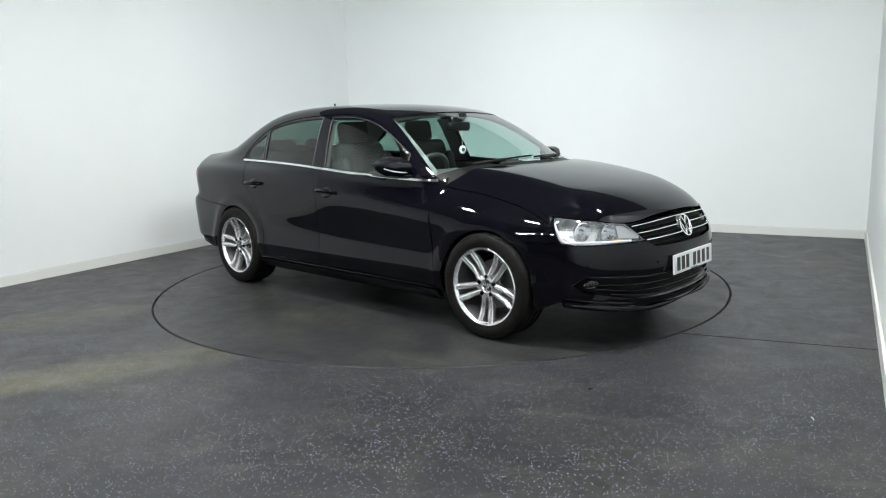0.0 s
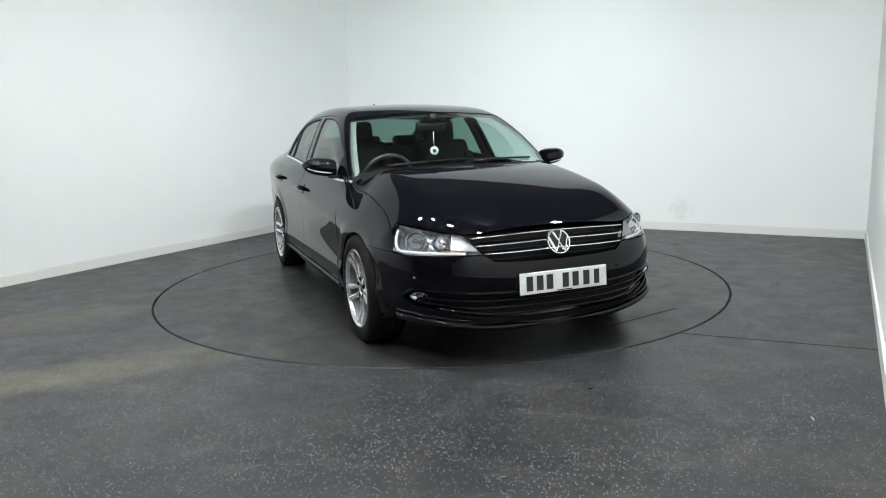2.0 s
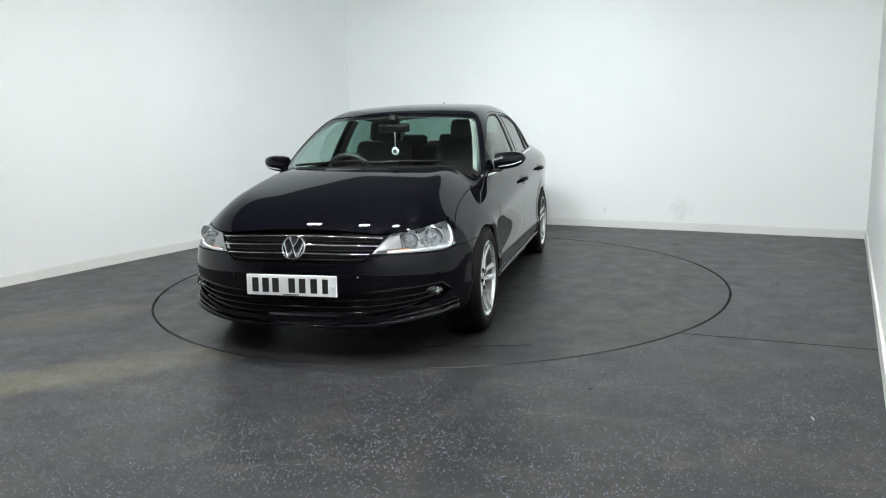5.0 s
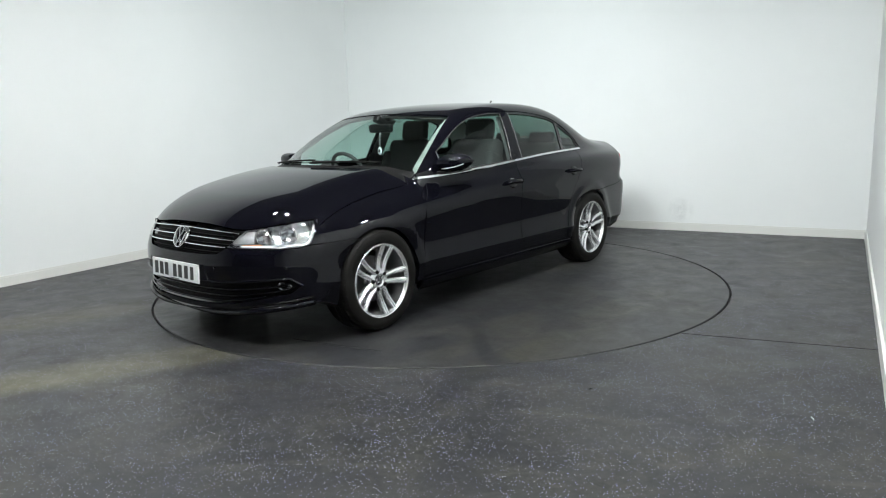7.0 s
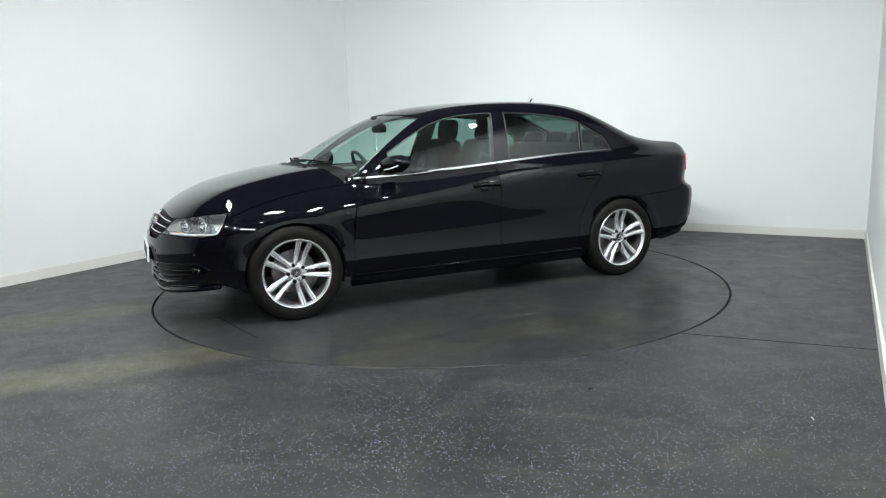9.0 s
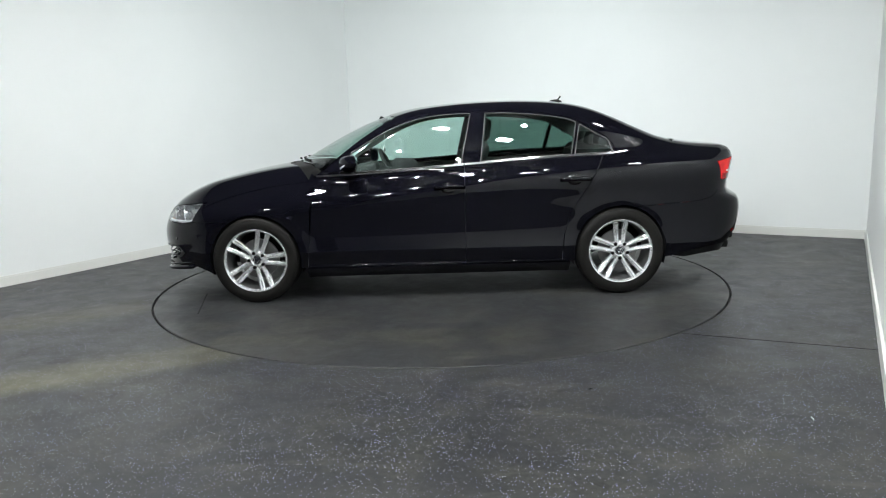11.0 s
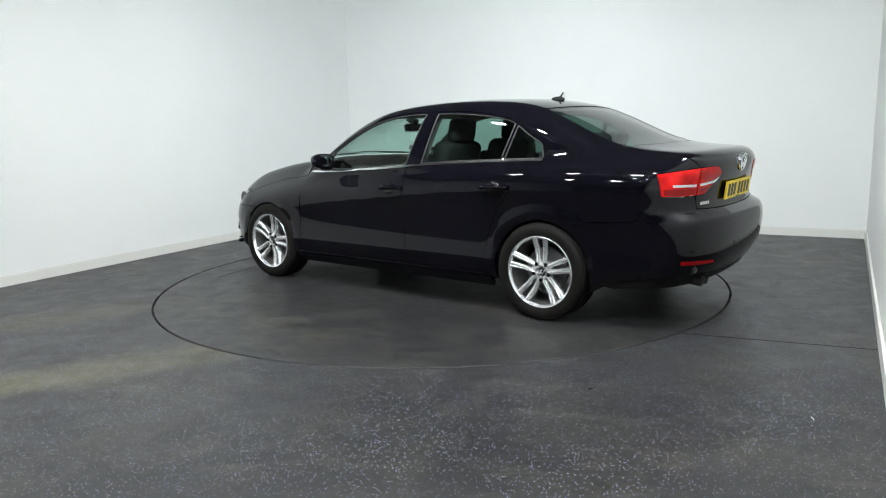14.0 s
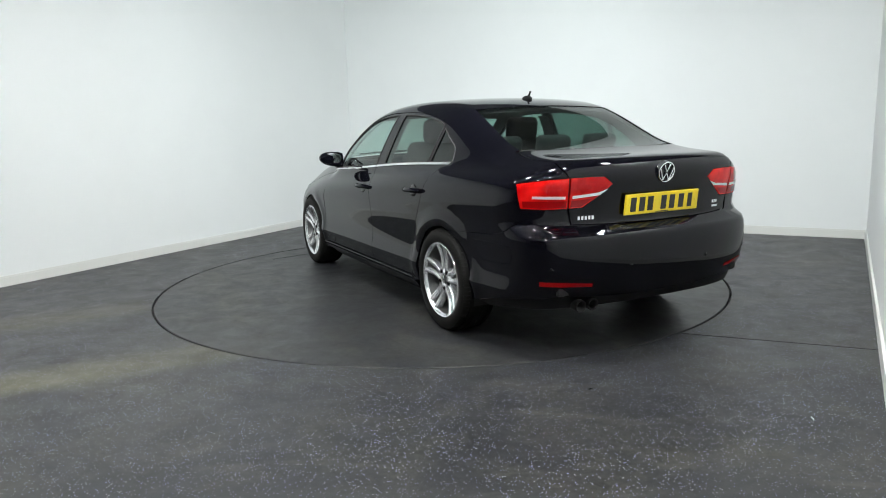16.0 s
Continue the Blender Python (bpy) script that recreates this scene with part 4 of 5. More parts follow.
# ---------------------------------------------------------------- wheels
def wheel_parts(car):
    """One wheel, facing +y, about its hub; shared by all four."""
    tread = [(0.222, -0.105), (0.235, -0.113), (0.275, -0.116), (0.297, -0.110), (0.309, -0.098), (0.3145, -0.080), (0.315, -0.066), (0.309, -0.064), (0.309, -0.056), (0.315, -0.054), (0.315, -0.024), (0.309, -0.022), (0.309, -0.012), (0.315, -0.010),
             (0.315, 0.020), (0.309, 0.022), (0.309, 0.032), (0.315, 0.034), (0.315, 0.064), (0.309, 0.066), (0.309, 0.074), (0.3145, 0.076), (0.309, 0.096), (0.297, 0.108), (0.275, 0.114), (0.250, 0.113), (0.238, 0.108), (0.228, 0.104), (0.222, 0.098), (0.222, -0.105)]
    tv, tf = lathe(tread, 72)
    # shoulder blocks
    blocks_v, blocks_f = [], []
    for i in range(84):
        a = 2 * math.pi * i / 84
        for sgn in (1, -1):
            k = len(blocks_v)
            for da in (-0.024, 0.024):
                for r, h in ((0.3175, 0.070), (0.3165, 0.080), (0.309, 0.0985), (0.300, 0.108), (0.290, 0.106), (0.30, 0.07)):
                    blocks_v.append((r * math.cos(a + da), sgn * h, r * math.sin(a + da)))
            blocks_f += [(k, k + 1, k + 7, k + 6), (k + 1, k + 2, k + 8, k + 7), (k + 2, k + 3, k + 9, k + 8), (k + 3, k + 4, k + 10, k + 9), (k, k + 5, k + 4, k + 3, k + 2, k + 1), (k + 6, k + 7, k + 8, k + 9, k + 10, k + 11)]
    rim = [(0.219, -0.095), (0.222, -0.100), (0.223, 0.096), (0.231, 0.100), (0.2325, 0.106), (0.229, 0.110), (0.223, 0.108), (0.217, 0.100), (0.213, 0.090), (0.219, 0.085), (0.219, -0.095)]
    rv, rf = lathe(rim, 72)
    barrel = lathe([(0.213, 0.089), (0.206, 0.05), (0.20, 0.0), (0.20, -0.09)], 72)

    def spokes():
        vs, fs = [], []
        for pair in range(5):
            base = radians(90 + 72 * pair)
            for sg in (-1, 1):
                # each spoke: from the hub out to the rim, a ridge with bevelled flanks
                row = []
                for f in np.linspace(0, 1, 9):
                    r = 0.045 + f * (0.219 - 0.045)
                    mid = sg * (0.0195 + 0.0185 * f)
                    half = 0.0150 + 0.0050 * f
                    depth = 0.078 + 0.024 * f ** 1.2 - 0.010 * math.sin(math.pi * f) ** 2
                    row.append((r, mid, half, depth))
                k = len(vs)
                for r, mid, half, dp in row:
                    for o, h in ((-half, -0.032), (-half * 0.98, -0.006), (-half * 0.66, 0.0), (-half * 0.2, 0.0015), (0.0, -0.0015), (half * 0.2, 0.0015), (half * 0.66, 0.0), (half * 0.98, -0.006), (half, -0.032)):
                        q = Vector((mid + o, dp + h, r))
                        a = base - math.pi / 2
                        vs.append((q.x * math.cos(a) - q.z * math.sin(a), q.y, q.x * math.sin(a) + q.z * math.cos(a)))
                w = 9
                for i in range(8):
                    for j in range(w - 1):
                        fs.append((k + i * w + j, k + i * w + j + 1, k + (i + 1) * w + j + 1, k + (i + 1) * w + j))
        hub = [(0.0, 0.060), (0.030, 0.060), (0.031, 0.073), (0.040, 0.079), (0.060, 0.078), (0.072, 0.070), (0.078, 0.050), (0.078, 0.03)]
        hv, hf = lathe(hub, 40)
        k = len(vs)
        return vs + hv, fs + [tuple(q + k for q in f) for f in hf]
    sv, sf = spokes()
    cv, cf = lathe([(0.0, 0.0790), (0.022, 0.0785), (0.029, 0.0765), (0.0295, 0.06)], 32)
    bv, bf = lathe([(0.0, 0.0835), (0.0095, 0.0838), (0.0125, 0.0815), (0.0125, 0.06)], 12)
    dv, df = lathe([(0.06, 0.0), (0.145, 0.0), (0.145, -0.022), (0.06, -0.022)], 40)
    mark_v, mark_f = [], []
    for row in (((-0.36, 0.74), (0.0, 0.02), (0.36, 0.74)), ((-0.80, 0.36), (-0.36, -0.76)), ((0.80, 0.36), (0.36, -0.76)), ((-0.34, -0.72), (0.0, -0.06), (0.34, -0.72))):
        v, f = tube([(a * 0.025, 0.0795, b * 0.025) for a, b in row], 0.003, 6)
        mark_f += [tuple(q + len(mark_v) for q in g) for g in f]
        mark_v += v
    shared = {}

    def one(name, v, f, material, parent, label="", smooth=True):
        if name not in shared:
            ob = mesh_object(name, v, f, material, None, label, smooth)
            bm = bmesh.new()
            bm.from_mesh(ob.data)
            bmesh.ops.remove_doubles(bm, verts=bm.verts, dist=1e-5)
            bmesh.ops.recalc_face_normals(bm, faces=bm.faces)
            bm.to_mesh(ob.data)
            bm.free()
            if smooth:
                ob.data.set_sharp_from_angle(angle=radians(32))
            shared[name] = ob.data
        else:
            ob = new(name, shared[name])
            if label:
                ob["label"] = label
        ob.parent = parent
        return ob
    for x, spin in ((AXLE, (-17, 36)), (-AXLE, (0, 12))):
        for side, sp in ((1, spin[0]), (-1, spin[1])):
            wheel = one("wheel", rv, rf, ALLOY, car, "silver alloy wheel with five pairs of spokes")
            wheel.matrix_basis = pose(x, side * 0.770, HUB_Z, 0, 0, 0 if side > 0 else 180) @ pose(0, 0, 0, 0, sp, 0)
            one("tyre", tv + blocks_v, tf + [tuple(q + len(tv) for q in g) for g in blocks_f], RUBBER, wheel, "black rubber tyre")
            one("spokes", sv, sf, ALLOY, wheel)
            one("barrel", *barrel, BARREL, wheel, "shaded grey inner barrel")
            one("centre_cap", cv, cf, EMBLEM, wheel, "dark centre cap")
            one("cap_ring", *lathe([(0.026, 0.0775), (0.0285, 0.0800), (0.0305, 0.0775)], 32), CHROME, wheel)
            one("cap_mark", mark_v, mark_f, CHROME, wheel)
            # black raised discs stand in for the shade inside the bolt recesses
            for i in range(5):
                a = radians(90 + 36 + 72 * i)
                one("bolt_recess_shade", bv, bf, GRILLE, wheel).location = (0.056 * math.cos(a), 0, 0.056 * math.sin(a))
            one("brake_disc", dv, df, STEEL, wheel, "steel brake disc")


def underbody(car):
    bm = bmesh.new()
    box(bm, (1.80, 1.56, 0.16), pose(0.0, 0, 0.27), 0.02)
    box(bm, (1.25, 1.06, 0.34), pose(1.40, 0, 0.41), 0.02)
    box(bm, (1.30, 1.06, 0.40), pose(-1.45, 0, 0.46), 0.02)
    box(bm, (0.10, 1.50, 0.50), pose(0.93, 0, 0.55), 0.01)
    box(bm, (0.55, 1.30, 0.30), pose(-1.95, 0, 0.50), 0.02)
    part("underbody", bm, UNDER, car)
    for x in (AXLE, -AXLE):
        for s in (1, -1):
            vs, fs = [], []
            n = 24
            for i in range(n + 1):
                a = radians(-18 + 216 * i / n)
                for yy in (0.45, 0.835 if x > 0 else 0.83):
                    vs.append((x + 0.342 * math.cos(a), s * yy, HUB_Z + 0.342 * math.sin(a)))
            fs = [(2 * i, 2 * i + 1, 2 * i + 3, 2 * i + 2) for i in range(n)]
            mesh_object("arch_liner", vs, fs, UNDER, car, "", True)


# ---------------------------------------------------------------- lamps
def strip_wall(name, P, inward, material, parent, mirror=False, label=""):
    """The side wall of a shallow tray that follows a closed row of points on the form."""
    P = clean(P)
    N = normals(P)
    a, b = P, P - N * inward
    if mirror:
        a, b = mirrored(a), mirrored(b)
    n = len(P)
    vs = np.concatenate([a, b])
    fs = [(i, (i + 1) % n, n + (i + 1) % n, n + i) for i in range(n)]
    return mesh_object(name, vs, fs, material, parent, label, True)


def turned(vs, m):
    return [m @ Vector(v) for v in vs]


HEADLAMP = [(0.982, 0.731), (0.86, 0.721), (0.73, 0.708), (0.545, 0.687), (0.500, 0.650), (0.437, 0.596), (0.62, 0.592), (0.84, 0.590), (0.925, 0.604), (0.965, 0.680)]


def lamps(car):
    for mir in (False, True):
        sg = -1 if mir else 1
        loop = F(HEADLAMP + HEADLAMP[:1], False)
        lamp = panel("headlight", [loop], *FRONTS, HOUSING, car, "clear headlight with chrome reflectors and a pale light strip", offset=-0.062, depth=0.0, mirror=mir, step=0.03)
        strip_wall("lamp_shell", loop, 0.064, REFLECTOR, lamp, mir)
        panel("lens", [loop], *FRONTS, LENS, lamp, "clear plastic lens", offset=-0.001, depth=0.0, mirror=mir, step=0.03).visible_shadow = False
        for phi, z, r in ((0.800, 0.662, 0.050), (0.655, 0.654, 0.043)):
            q = F([(phi, z)], False)[0] - normals(F([(phi, z)], False))[0] * 0.018
            q = q * np.array([1, sg, 1])
            m = Matrix.Translation(q) @ pose(0, 0, 0, 0, 0, -90 + sg * 22)
            v, f = lathe([(r, 0.0), (r * 0.97, -0.006), (r * 0.80, -0.030), (r * 0.5, -0.046), (r * 0.18, -0.050)], 32)
            mesh_object("reflector", turned(v, m), f, REFLECTOR, lamp, "chrome bowl reflector", True)
            v, f = lathe([(0.0, -0.016), (r * 0.16, -0.018), (r * 0.20, -0.025), (r * 0.20, -0.050)], 20)
            mesh_object("bulb", turned(v, m), f, CHROME, lamp, "", True)
            v, f = lathe([(r * 1.06, 0.000), (r * 1.10, 0.004), (r * 1.03, 0.006), (r * 0.99, 0.0)], 36)
            mesh_object("bezel", turned(v, m), f, CHROME, lamp, "", True)
        guide = F([(0.958, 0.712), (0.945, 0.672), (0.915, 0.618), (0.86, 0.608), (0.70, 0.607), (0.52, 0.607)])
        P = guide - normals(guide) * 0.020
        vs, fs = tube(P * np.array([1, sg, 1]), 0.0070, 8)
        mesh_object("light_guide", vs, fs, GUIDE, lamp, "pale L-shaped daytime light strip", True)
        panel("inner_fin", [F([(0.600, 0.690), (0.545, 0.684), (0.500, 0.650), (0.460, 0.618), (0.60, 0.622), (0.600, 0.690)], False)], *FRONTS, FIN, lamp, "satin grey inner corner", offset=-0.014, depth=0.02, mirror=mir, step=0.02)
        panel("turn_lens", [F([(0.66, 0.604), (0.54, 0.601), (0.52, 0.614), (0.64, 0.620)], False)], *FRONTS, AMBER, lamp, "small amber lens", offset=-0.016, depth=0.006, mirror=mir, step=0.01)
        # fog lamp in its pocket
        q = F([(0.765, 0.376)], False)[0]
        q = (q - normals(q[None])[0] * 0.006) * np.array([1, sg, 1])
        m = Matrix.Translation(q) @ pose(0, 0, 0, 0, 0, -90 + sg * 26)
        v, f = lathe([(0.026, 0.004), (0.028, 0.0), (0.022, -0.010), (0.010, -0.015), (0.0, -0.015)], 24)
        fog = mesh_object("fog_lamp", turned([(x * 1.7, y, z * 0.85) for x, y, z in v], m), f, REFLECTOR, car, "small clear fog lamp", True)
        v, f = lathe([(0.0, 0.008), (0.014, 0.007), (0.025, 0.003), (0.026, -0.004)], 24)
        mesh_object("lens", turned([(x * 1.7, y, z * 0.85) for x, y, z in v], m), f, LENS, fog, "", True).visible_shadow = False
        # tail lamps: one piece on the wing, one on the boot lid
        outer = [(0.884, 0.934), (0.74, 0.952), (0.616, 0.961), (0.628, 0.805), (0.75, 0.805), (0.861, 0.811)]
        inner = [(0.606, 0.961), (0.50, 0.964), (0.425, 0.961), (0.374, 0.924), (0.45, 0.868), (0.548, 0.808), (0.618, 0.806)]
        for nm, o in (("tail_light", outer), ("boot_light", inner)):
            t = panel(nm, [R(o + o[:1], False)], *REARS, RED_LENS, car, "bright red tail light lens with a frosted bar", offset=0.003, depth=0.02, mirror=mir, step=0.02)
            bar = [(0.80, 0.874), (0.636, 0.870), (0.637, 0.856), (0.80, 0.861)] if nm == "tail_light" else [(0.600, 0.871), (0.46, 0.882), (0.405, 0.898), (0.45, 0.870), (0.602, 0.857)]
            panel("clear_bar", [R(bar + bar[:1], False)], *REARS, CLEAR_BAR, t, "frosted clear bar", offset=0.0065, depth=0.006, mirror=mir, step=0.01)
            low = [(0.852, 0.848), (0.630, 0.846), (0.634, 0.811), (0.750, 0.811), (0.848, 0.817)] if nm == "tail_light" else [(0.606, 0.846), (0.49, 0.852), (0.553, 0.814), (0.612, 0.812)]
            panel("lower_lens", [R(low + low[:1], False)], *REARS, RED_DARK, t, "darker red lower lens", offset=0.005, depth=0.004, mirror=mir, step=0.015)


# ---------------------------------------------------------------- mirrors, handles, wipers, aerial, exhaust
def blob(bm, m, sub=3):
    bmesh.ops.create_icosphere(bm, subdivisions=sub, radius=1.0, matrix=m)


def fittings(car):
    for sg in (1, -1):
        # door mirror: a shell tapering outwards, hollowed towards the rear
        bm = bmesh.new()
        rows = []
        for i, f in enumerate(np.linspace(0, 1, 13)):
            y = 0.800 + 0.202 * f
            zc = 0.988 + 0.020 * f
            hz = 0.064 * (1 - 0.15 * f) * math.sqrt(max(1 - (max(f - 0.45, 0) / 0.56) ** 2.2, 0.01)) * (0.86 + 0.14 * min(f * 6, 1))
            hx = 0.105 * (1 - 0.35 * f ** 2) * math.sqrt(max(1 - (max(f - 0.5, 0) / 0.51) ** 2.5, 0.02))
            xr = 0.590 - 0.015 * f
            ring = []
            for k in range(20):
                a = 2 * math.pi * k / 20
                c, s = math.cos(a), math.sin(a)
                x = xr + (hx * max(c, 0) ** 0.8 if c > 0 else 0.030 * c)
                ring.append(bm.verts.new((x, sg * y, zc + hz * (abs(s) ** 0.8) * (1 if s > 0 else -1))))
            rows.append(ring)
        for a, b in zip(rows[:-1], rows[1:]):
            for k in range(20):
                bm.faces.new((a[k], a[(k + 1) % 20], b[(k + 1) % 20], b[k]))
        bm.faces.new(rows[0])
        bm.faces.new(rows[-1])
        mirror = part("door_mirror", bm, PAINT, car, "gloss black door mirror with a pale turn signal strip", True)
        bm = bmesh.new()
        blob(bm, pose(0.560, sg * 0.900, 1.000) @ Matrix.Diagonal((0.006, 0.086, 0.050, 1)))
        part("mirror_glass", bm, MIRROR, mirror, "rear-facing mirror glass", True)
        vs, fs = tube([(0.677, sg * 0.825, 0.958), (0.675, sg * 0.875, 0.962), (0.660, sg * 0.93, 0.972), (0.630, sg * 0.978, 0.990)], 0.0045, 8)
        mesh_object("signal_strip", vs, fs, GUIDE, mirror, "pale turn signal strip", True)
        bm = bmesh.new()
        box(bm, (0.085, 0.10, 0.022), pose(0.640, sg * 0.792, 0.930, 0, 0, -sg * 8), 0.009)
        box(bm, (0.12, 0.022, 0.07), pose(0.680, sg * 0.752, 0.945, sg * 14, 0, -sg * 6), 0.009)
        part("mirror_foot", bm, PLASTIC, mirror, "", True)
        # door handles over dark finger cups
        for x, z in ((-0.086, 0.806), (-0.988, 0.840)):
            y = from_side(np.array([[x, z]]))[0, 1]
            nrm = normals(np.array([[x, y, z]]))[0]
            tilt = math.degrees(math.atan2(nrm[2], nrm[1]))
            m = pose(x, sg * y, z, sg * tilt, 0, 0)
            grip_v, grip_f = tube([m @ Vector((dx, sg * dy, dz)) for dx, dy, dz in ((-0.112, -0.004, 0.002), (-0.100, 0.022, 0.003), (-0.05, 0.034, 0.004), (0.03, 0.036, 0.004), (0.075, 0.026, 0.002), (0.092, -0.004, 0.0))], 0.0155, 10)
            grip = mesh_object("door_handle", grip_v, grip_f, PAINT, car, "gloss black pull handle", True)
            bm = bmesh.new()
            blob(bm, m @ Matrix.Translation((0.0, -sg * 0.006, 0.0)) @ Matrix.Diagonal((0.060, 0.012, 0.040, 1)))
            part("finger_cup", bm, CUP, grip, "", True)
    # wipers along the foot of the windscreen
    for y0, y1 in ((-0.56, -0.02), (-0.02, 0.50)):
        ys = np.linspace(y0, y1, 14)
        P = from_top(np.stack([1.085 - 0.46 * ys ** 2 - 0.04 * (ys - y0), ys], -1))
        vs, fs = tube(P + np.array([0, 0, 0.004]), 0.006, 6)
        w = mesh_object("wiper", vs, fs, RUBBER, car, "black wiper blade", True)
        ys = np.linspace(y0 + 0.02, (y0 + y1) / 2, 8)
        P = from_top(np.stack([1.125 - 0.46 * ys ** 2 - 0.10 * (ys - y0), ys], -1))
        vs, fs = tube(P + np.array([0, 0, 0.011]), 0.008, 6)
        mesh_object("wiper_arm", vs, fs, PLASTIC, w, "", True)
    # aerial
    bm = bmesh.new()
    top = from_top(np.array([[-0.995, 0.0]]))[0, 2]
    blob(bm, pose(-0.985, 0, top + 0.004) @ Matrix.Diagonal((0.055, 0.022, 0.022, 1)))
    aerial = part("aerial", bm, PLASTIC, car, "short black roof aerial", True)
    vs, fs = tube([(-0.998, 0, top + 0.012), (-1.014, 0, top + 0.032), (-1.028, 0, top + 0.052)], 0.0065, 8)
    mesh_object("mast", vs, fs, PLASTIC, aerial, "", True)
    # twin exhaust on the left
    for y in (0.43, 0.51):
        v, f = lathe([(0.026, 0.10), (0.026, 0.0), (0.033, -0.002), (0.034, 0.004), (0.034, 0.12)], 24)
        mesh_object("exhaust_pipe", turned(v, Matrix.Translation((-2.228, y, 0.288)) @ pose(0, 0, 0, 0, 0, -90) @ pose(0, 0, 0, 6, 0, 0)), f, DULL_STEEL, car, "round dull dark steel exhaust tip", True)
    # parking sensors
    for z, lift, ax, ps in ((0.475, from_front, 1, (-0.78, -0.36, 0.36, 0.78)), (0.50, from_rear, -1, (-0.70, -0.28, 0.28, 0.70))):
        for ph in ps:
            q = lift(np.array([[ph, z]]))
            n = normals(q)[0]
            v, f = lathe([(0.0, 0.0015), (0.0105, 0.001), (0.012, -0.002)], 16)
            m = Matrix.Translation(q[0]) @ Vector(n).to_track_quat("Y", "Z").to_matrix().to_4x4()
            mesh_object("parking_sensor", turned(v, m), f, GLOSS, car, "", True)


# ---------------------------------------------------------------- plates and emblems
def signs(car):
    for nm, x, z, turn, tilt, mt, lab in (("front_plate", 2.196, 0.438, 0, -3, WHITE_PLATE, "white front registration plate with black bars"), ("rear_plate", -2.269, 0.806, 180, 7, YELLOW_PLATE, "yellow rear registration plate with black bars")):
        m = Matrix.Translation((x, 0, z)) @ pose(0, 0, 0, 0, 0, turn) @ pose(0, 0, 0, 0, tilt, 0)
        bm = bmesh.new()
        box(bm, (0.012, 0.520, 0.111), m, 0.004)
        plate = part(nm, bm, mt, car, lab)
        ys = (0.196, 0.132, 0.066, 0.006, -0.088, -0.146, -0.206)
        for y, w in zip(ys, (0.032, 0.037, 0.037, 0.037, 0.038, 0.038, 0.037)):
            bm = bmesh.new()
            box(bm, (0.003, w, 0.076), m @ Matrix.Translation((0.0065, y, 0)))
            part("bar", bm, BLACK_INK, plate)
        for y in (0.238, -0.238):
            v, f = lathe([(0.0, 0.002), (0.006, 0.0015), (0.007, -0.001)], 12)
            mesh_object("screw_cap", turned(v, m @ Matrix.Translation((0.0065, y, 0)) @ pose(0, 0, 0, 0, 0, -90)), f, mt, plate, "", True)
        bm = bmesh.new()
        box(bm, (0.002, 0.09, 0.005), m @ Matrix.Translation((0.0065, 0, -0.049)))
        part("maker_strip", bm, BLACK_INK, plate)
        bm = bmesh.new()
        box(bm, (0.030, 0.42, 0.085), m @ Matrix.Translation((-0.020, 0, 0)), 0.004)
        part("plate_backing", bm, PLASTIC, plate)
    # round emblems: a bright ring with plain chevrons
    for nm, x, z, r, turn, tilt in (("front_emblem", 2.138, 0.630, 0.068, 0, -22), ("rear_emblem", -2.290, 0.968, 0.056, 180, 11)):
        m = Matrix.Translation((x, 0, z)) @ pose(0, 0, 0, 0, 0, turn) @ pose(0, 0, 0, 0, tilt, 0) @ pose(0, 0, 0, 0, 0, -90)
        v, f = lathe([(r * 0.86, 0.0), (r * 0.88, 0.009), (r * 0.95, 0.012), (r, 0.006), (r, -0.02)], 40)
        em = mesh_object(nm, turned(v, m), f, CHROME, car, "round chrome emblem", True)
        v, f = lathe([(0.0, 0.001), (r * 0.88, 0.0)], 40)
        mesh_object("emblem_field", turned(v, m), f, EMBLEM, em, "dark blue field", True)
        for row in (((-0.36, 0.74), (0.0, 0.02), (0.36, 0.74)), ((-0.80, 0.36), (-0.36, -0.76)), ((0.80, 0.36), (0.36, -0.76)), ((-0.34, -0.72), (0.0, -0.06), (0.34, -0.72))):
            vs, fs = tube(turned([(a * r, 0.006, b * r) for a, b in row], m), r * 0.095, 8)
            mesh_object("emblem_bar", vs, fs, CHROME, em)
    # plain bright bars in place of the model script and the engine mark
    for ph, z, n, w, h in ((0.525, 0.752, 5, 0.014, 0.020), (-0.500, 0.775, 3, 0.013, 0.018), (-0.505, 0.748, 1, 0.055, 0.012)):
        for k in range(n):
            q = R([(ph - (k - (n - 1) / 2) * w * 1.28 / 0.9, z)], False)
            nn = normals(q)[0]
            m = Matrix.Translation(q[0]) @ Vector(nn).to_track_quat("X", "Z").to_matrix().to_4x4()
            bm = bmesh.new()
            box(bm, (0.005, w, h), m, 0.001, 1)
            part("badge_bar", bm, CHROME, car, "small chrome bar of the model mark" if k == 0 else "")


# ---------------------------------------------------------------- inside the cabin
def cushion(bm, size, m, bevel):
    box(bm, size, m, bevel, 3)


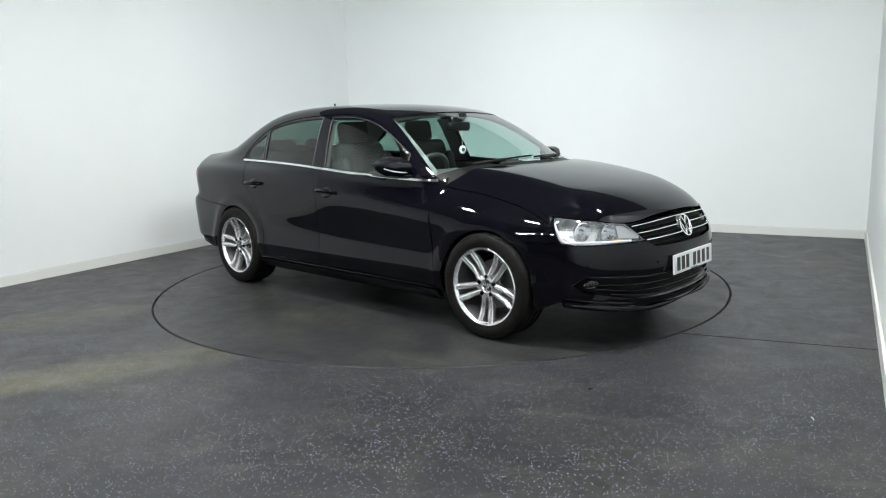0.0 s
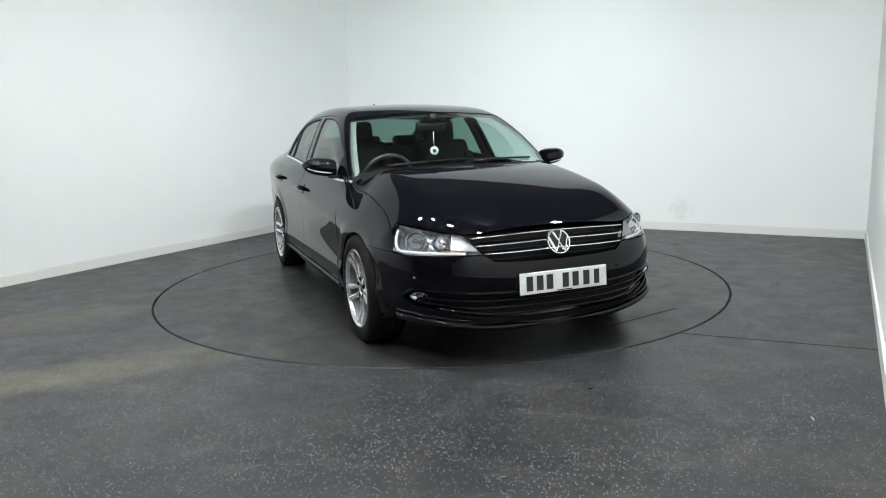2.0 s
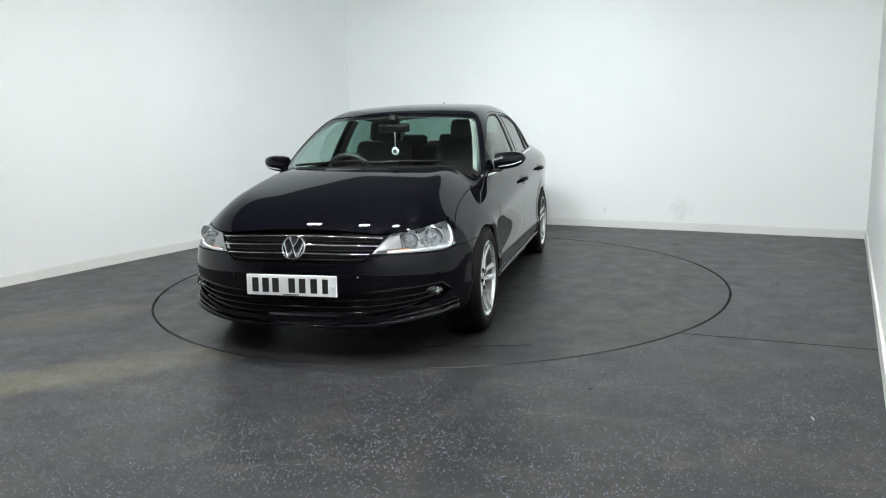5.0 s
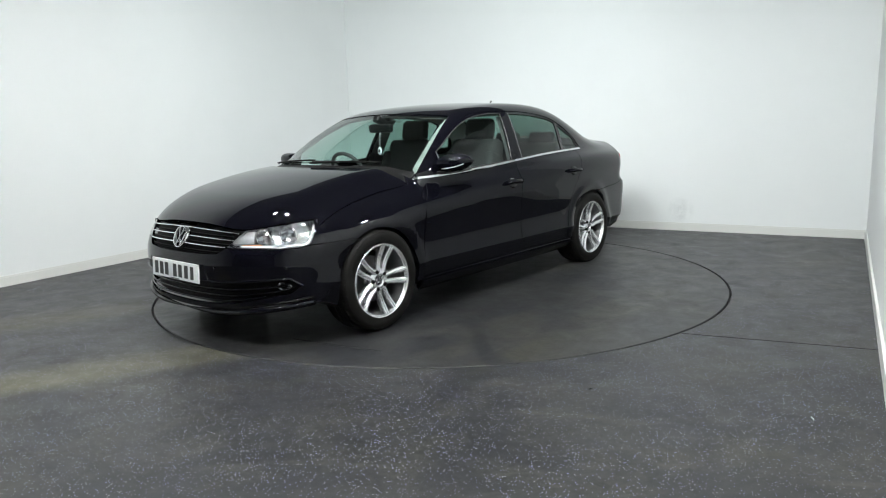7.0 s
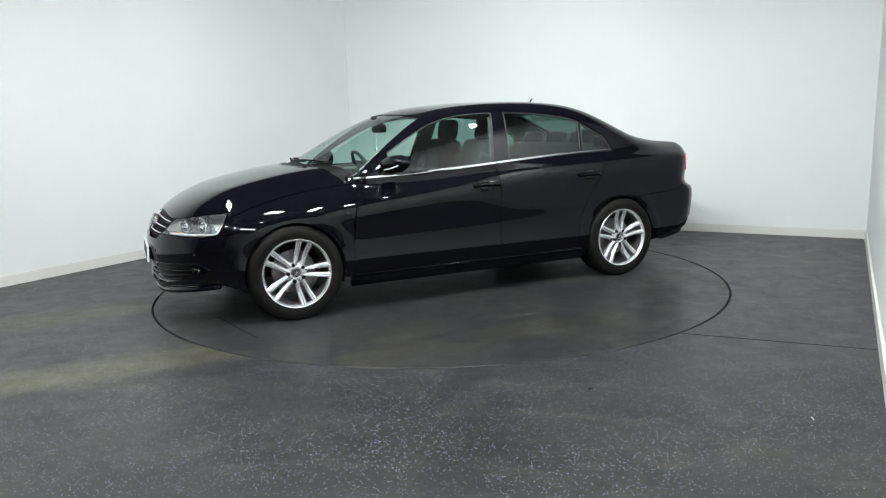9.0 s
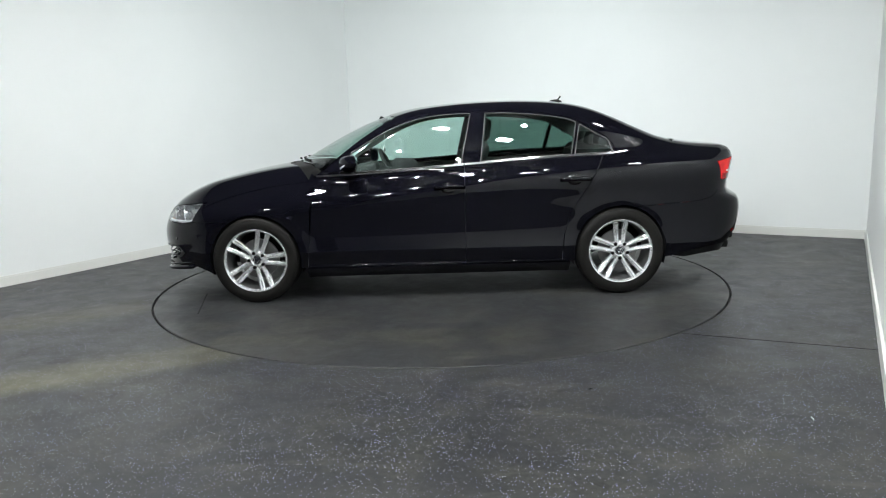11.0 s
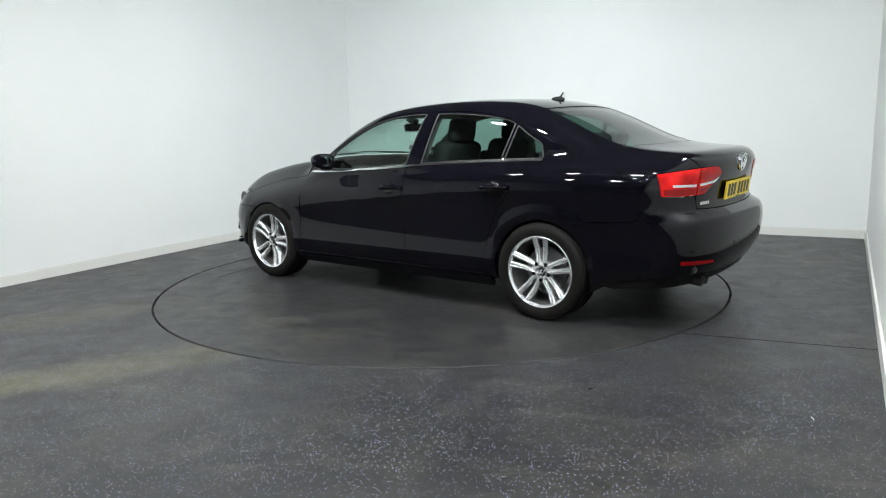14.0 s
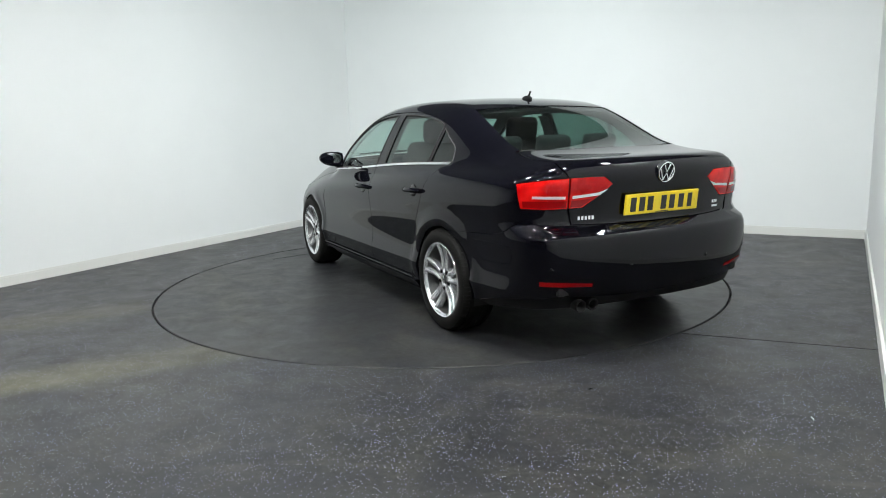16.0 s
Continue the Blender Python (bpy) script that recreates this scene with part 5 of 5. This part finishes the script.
def seat(car, x, y):
    bm = bmesh.new()
    cushion(bm, (0.50, 0.50, 0.16), pose(x + 0.06, y, 0.52, 0, -6, 0), 0.05)
    s = part("front_seat", bm, DARK_IN, car, "dark grey cloth front seat", True)
    bm = bmesh.new()
    cushion(bm, (0.15, 0.48, 0.62), pose(x - 0.26, y, 0.83, 0, -17, 0), 0.06)
    for sg in (1, -1):
        cushion(bm, (0.18, 0.08, 0.46), pose(x - 0.22, y + sg * 0.21, 0.80, 0, -17, 0), 0.035)
    part("backrest", bm, DARK_IN, s, "", True)
    bm = bmesh.new()
    cushion(bm, (0.10, 0.27, 0.18), pose(x - 0.375, y, 1.205, 0, -10, 0), 0.045)
    h = part("headrest", bm, DARK_IN, s, "", True)
    for sg in (1, -1):
        vs, fs = tube([(x - 0.345, y + sg * 0.07, 1.06), (x - 0.365, y + sg * 0.07, 1.14)], 0.006, 8)
        mesh_object("headrest_post", vs, fs, CHROME, s, "bright headrest post", True)


def cabin(car):
    for y in (0.36, -0.36):
        seat(car, 0.0, y)
    bm = bmesh.new()
    cushion(bm, (0.50, 1.26, 0.16), pose(-0.86, 0, 0.54, 0, -5, 0), 0.05)
    bench = part("rear_bench", bm, DARK_IN, car, "dark grey cloth rear bench", True)
    bm = bmesh.new()
    cushion(bm, (0.16, 1.26, 0.60), pose(-1.15, 0, 0.78, 0, -22, 0), 0.05)
    part("backrest", bm, DARK_IN, bench, "", True)
    for y in (0.38, 0.0, -0.38):
        bm = bmesh.new()
        cushion(bm, (0.09, 0.25, 0.12), pose(-1.285, y, 1.105, 0, -14, 0), 0.035)
        part("headrest", bm, DARK_IN, bench, "", True)
    # dashboard with an instrument hood
    bm = bmesh.new()
    cushion(bm, (0.42, 1.38, 0.22), pose(0.78, 0, 0.790), 0.06)
    cushion(bm, (0.20, 0.36, 0.09), pose(0.62, -0.36, 0.895, 0, 8, 0), 0.03)
    cushion(bm, (0.34, 0.24, 0.24), pose(0.42, 0, 0.60), 0.04)
    part("dashboard", bm, DASH, car, "black soft dashboard", True)
    m = pose(0.42, -0.365, 0.885, 0, -64, 0)
    vs, fs = tube([m @ Vector((0.182 * math.cos(a), 0.182 * math.sin(a), 0)) for a in np.linspace(0, 2 * math.pi, 37)[:-1]], 0.0155, 10, True)
    wheel = mesh_object("steering_wheel", vs, fs, WHEEL_RIM, car, "black leather steering wheel", True)
    bm = bmesh.new()
    cushion(bm, (0.13, 0.15, 0.04), m @ pose(0, 0, -0.01), 0.018)
    for a in (90, 270, 180):
        cushion(bm, (0.17, 0.03, 0.016), m @ pose(0, 0, 0, 0, 0, a) @ pose(0.10, 0, -0.004), 0.006)
    part("wheel_boss", bm, DASH, wheel, "", True)
    bm = bmesh.new()
    cushion(bm, (0.05, 0.235, 0.066), pose(0.40, -0.010, 1.236, 0, 8, 0), 0.018)
    rv = part("rear_view_mirror", bm, PLASTIC, car, "black interior rear-view mirror", True)
    bm = bmesh.new()
    cushion(bm, (0.10, 0.06, 0.05), pose(0.415, -0.005, 1.295, 0, -25, 0), 0.012)
    part("mirror_stalk", bm, PLASTIC, rv, "", True)
    # scented disc on a string
    vs, fs = tube([(0.425, 0, 1.205), (0.430, 0, 1.09)], 0.0022, 6)
    fresh = mesh_object("hanging_freshener", vs, fs, CLEAR_WHITE, car, "round white air freshener on a string", True)
    v, f = lathe([(0.0, 0.006), (0.024, 0.005), (0.0315, 0.0), (0.024, -0.005), (0.0, -0.006)], 28)
    mesh_object("disc", turned(v, Matrix.Translation((0.432, 0, 1.066)) @ pose(0, 0, 0, 0, 0, 75)), f, CLEAR_WHITE, fresh, "", True)
    v, f = lathe([(0.0, 0.0085), (0.013, 0.0075), (0.016, 0.004)], 20)
    for turn in (75, 255):
        mesh_object("disc_centre", turned(v, Matrix.Translation((0.432, 0, 1.066)) @ pose(0, 0, 0, 0, 0, turn)), f, DARK_LAMP, fresh, "", True)
    bm = bmesh.new()
    box(bm, (0.50, 1.40, 0.02), pose(-1.53, 0, 1.005, 0, -4, 0), 0.006)
    box(bm, (0.03, 1.44, 0.56), pose(-1.37, 0, 0.72), 0.006)
    part("parcel_shelf", bm, DARK_IN, car, "dark rear parcel shelf")
    bm = bmesh.new()
    box(bm, (1.9, 1.46, 0.03), pose(-0.30, 0, 0.36), 0.01)
    part("cabin_floor", bm, DARK_IN, car)


# ---------------------------------------------------------------- assemble
def build_car():
    base = new("car")
    tagged(base, "gloss black four-door saloon car parked on the turntable", "car")
    root = base
    body_panels(root)
    bumpers(root)
    windows(root)
    wheel_parts(root)
    underbody(root)
    lamps(root)
    fittings(root)
    signs(root)
    cabin(root)
    # the turntable's axis lies a little beside the car's middle
    for ob in list(root.children):
        ob.matrix_basis = Matrix.Translation((0.013, -0.205, 0)) @ ob.matrix_basis
    return root


build_room()
ceiling_lights()
spotlights()
DISC_THING = turntable()
litter()
CAR = build_car()


def motions():
    start, rate = -43.0, -12.511
    walk(CAR, [(t, pose(0, 0, 0, 0, 0, start + rate * t)) for t in range(17)])
    walk(DISC_THING, [(t, pose(DISC_AT.x, DISC_AT.y, 0, 0, 0, start + rate * t)) for t in range(17)])


motions()
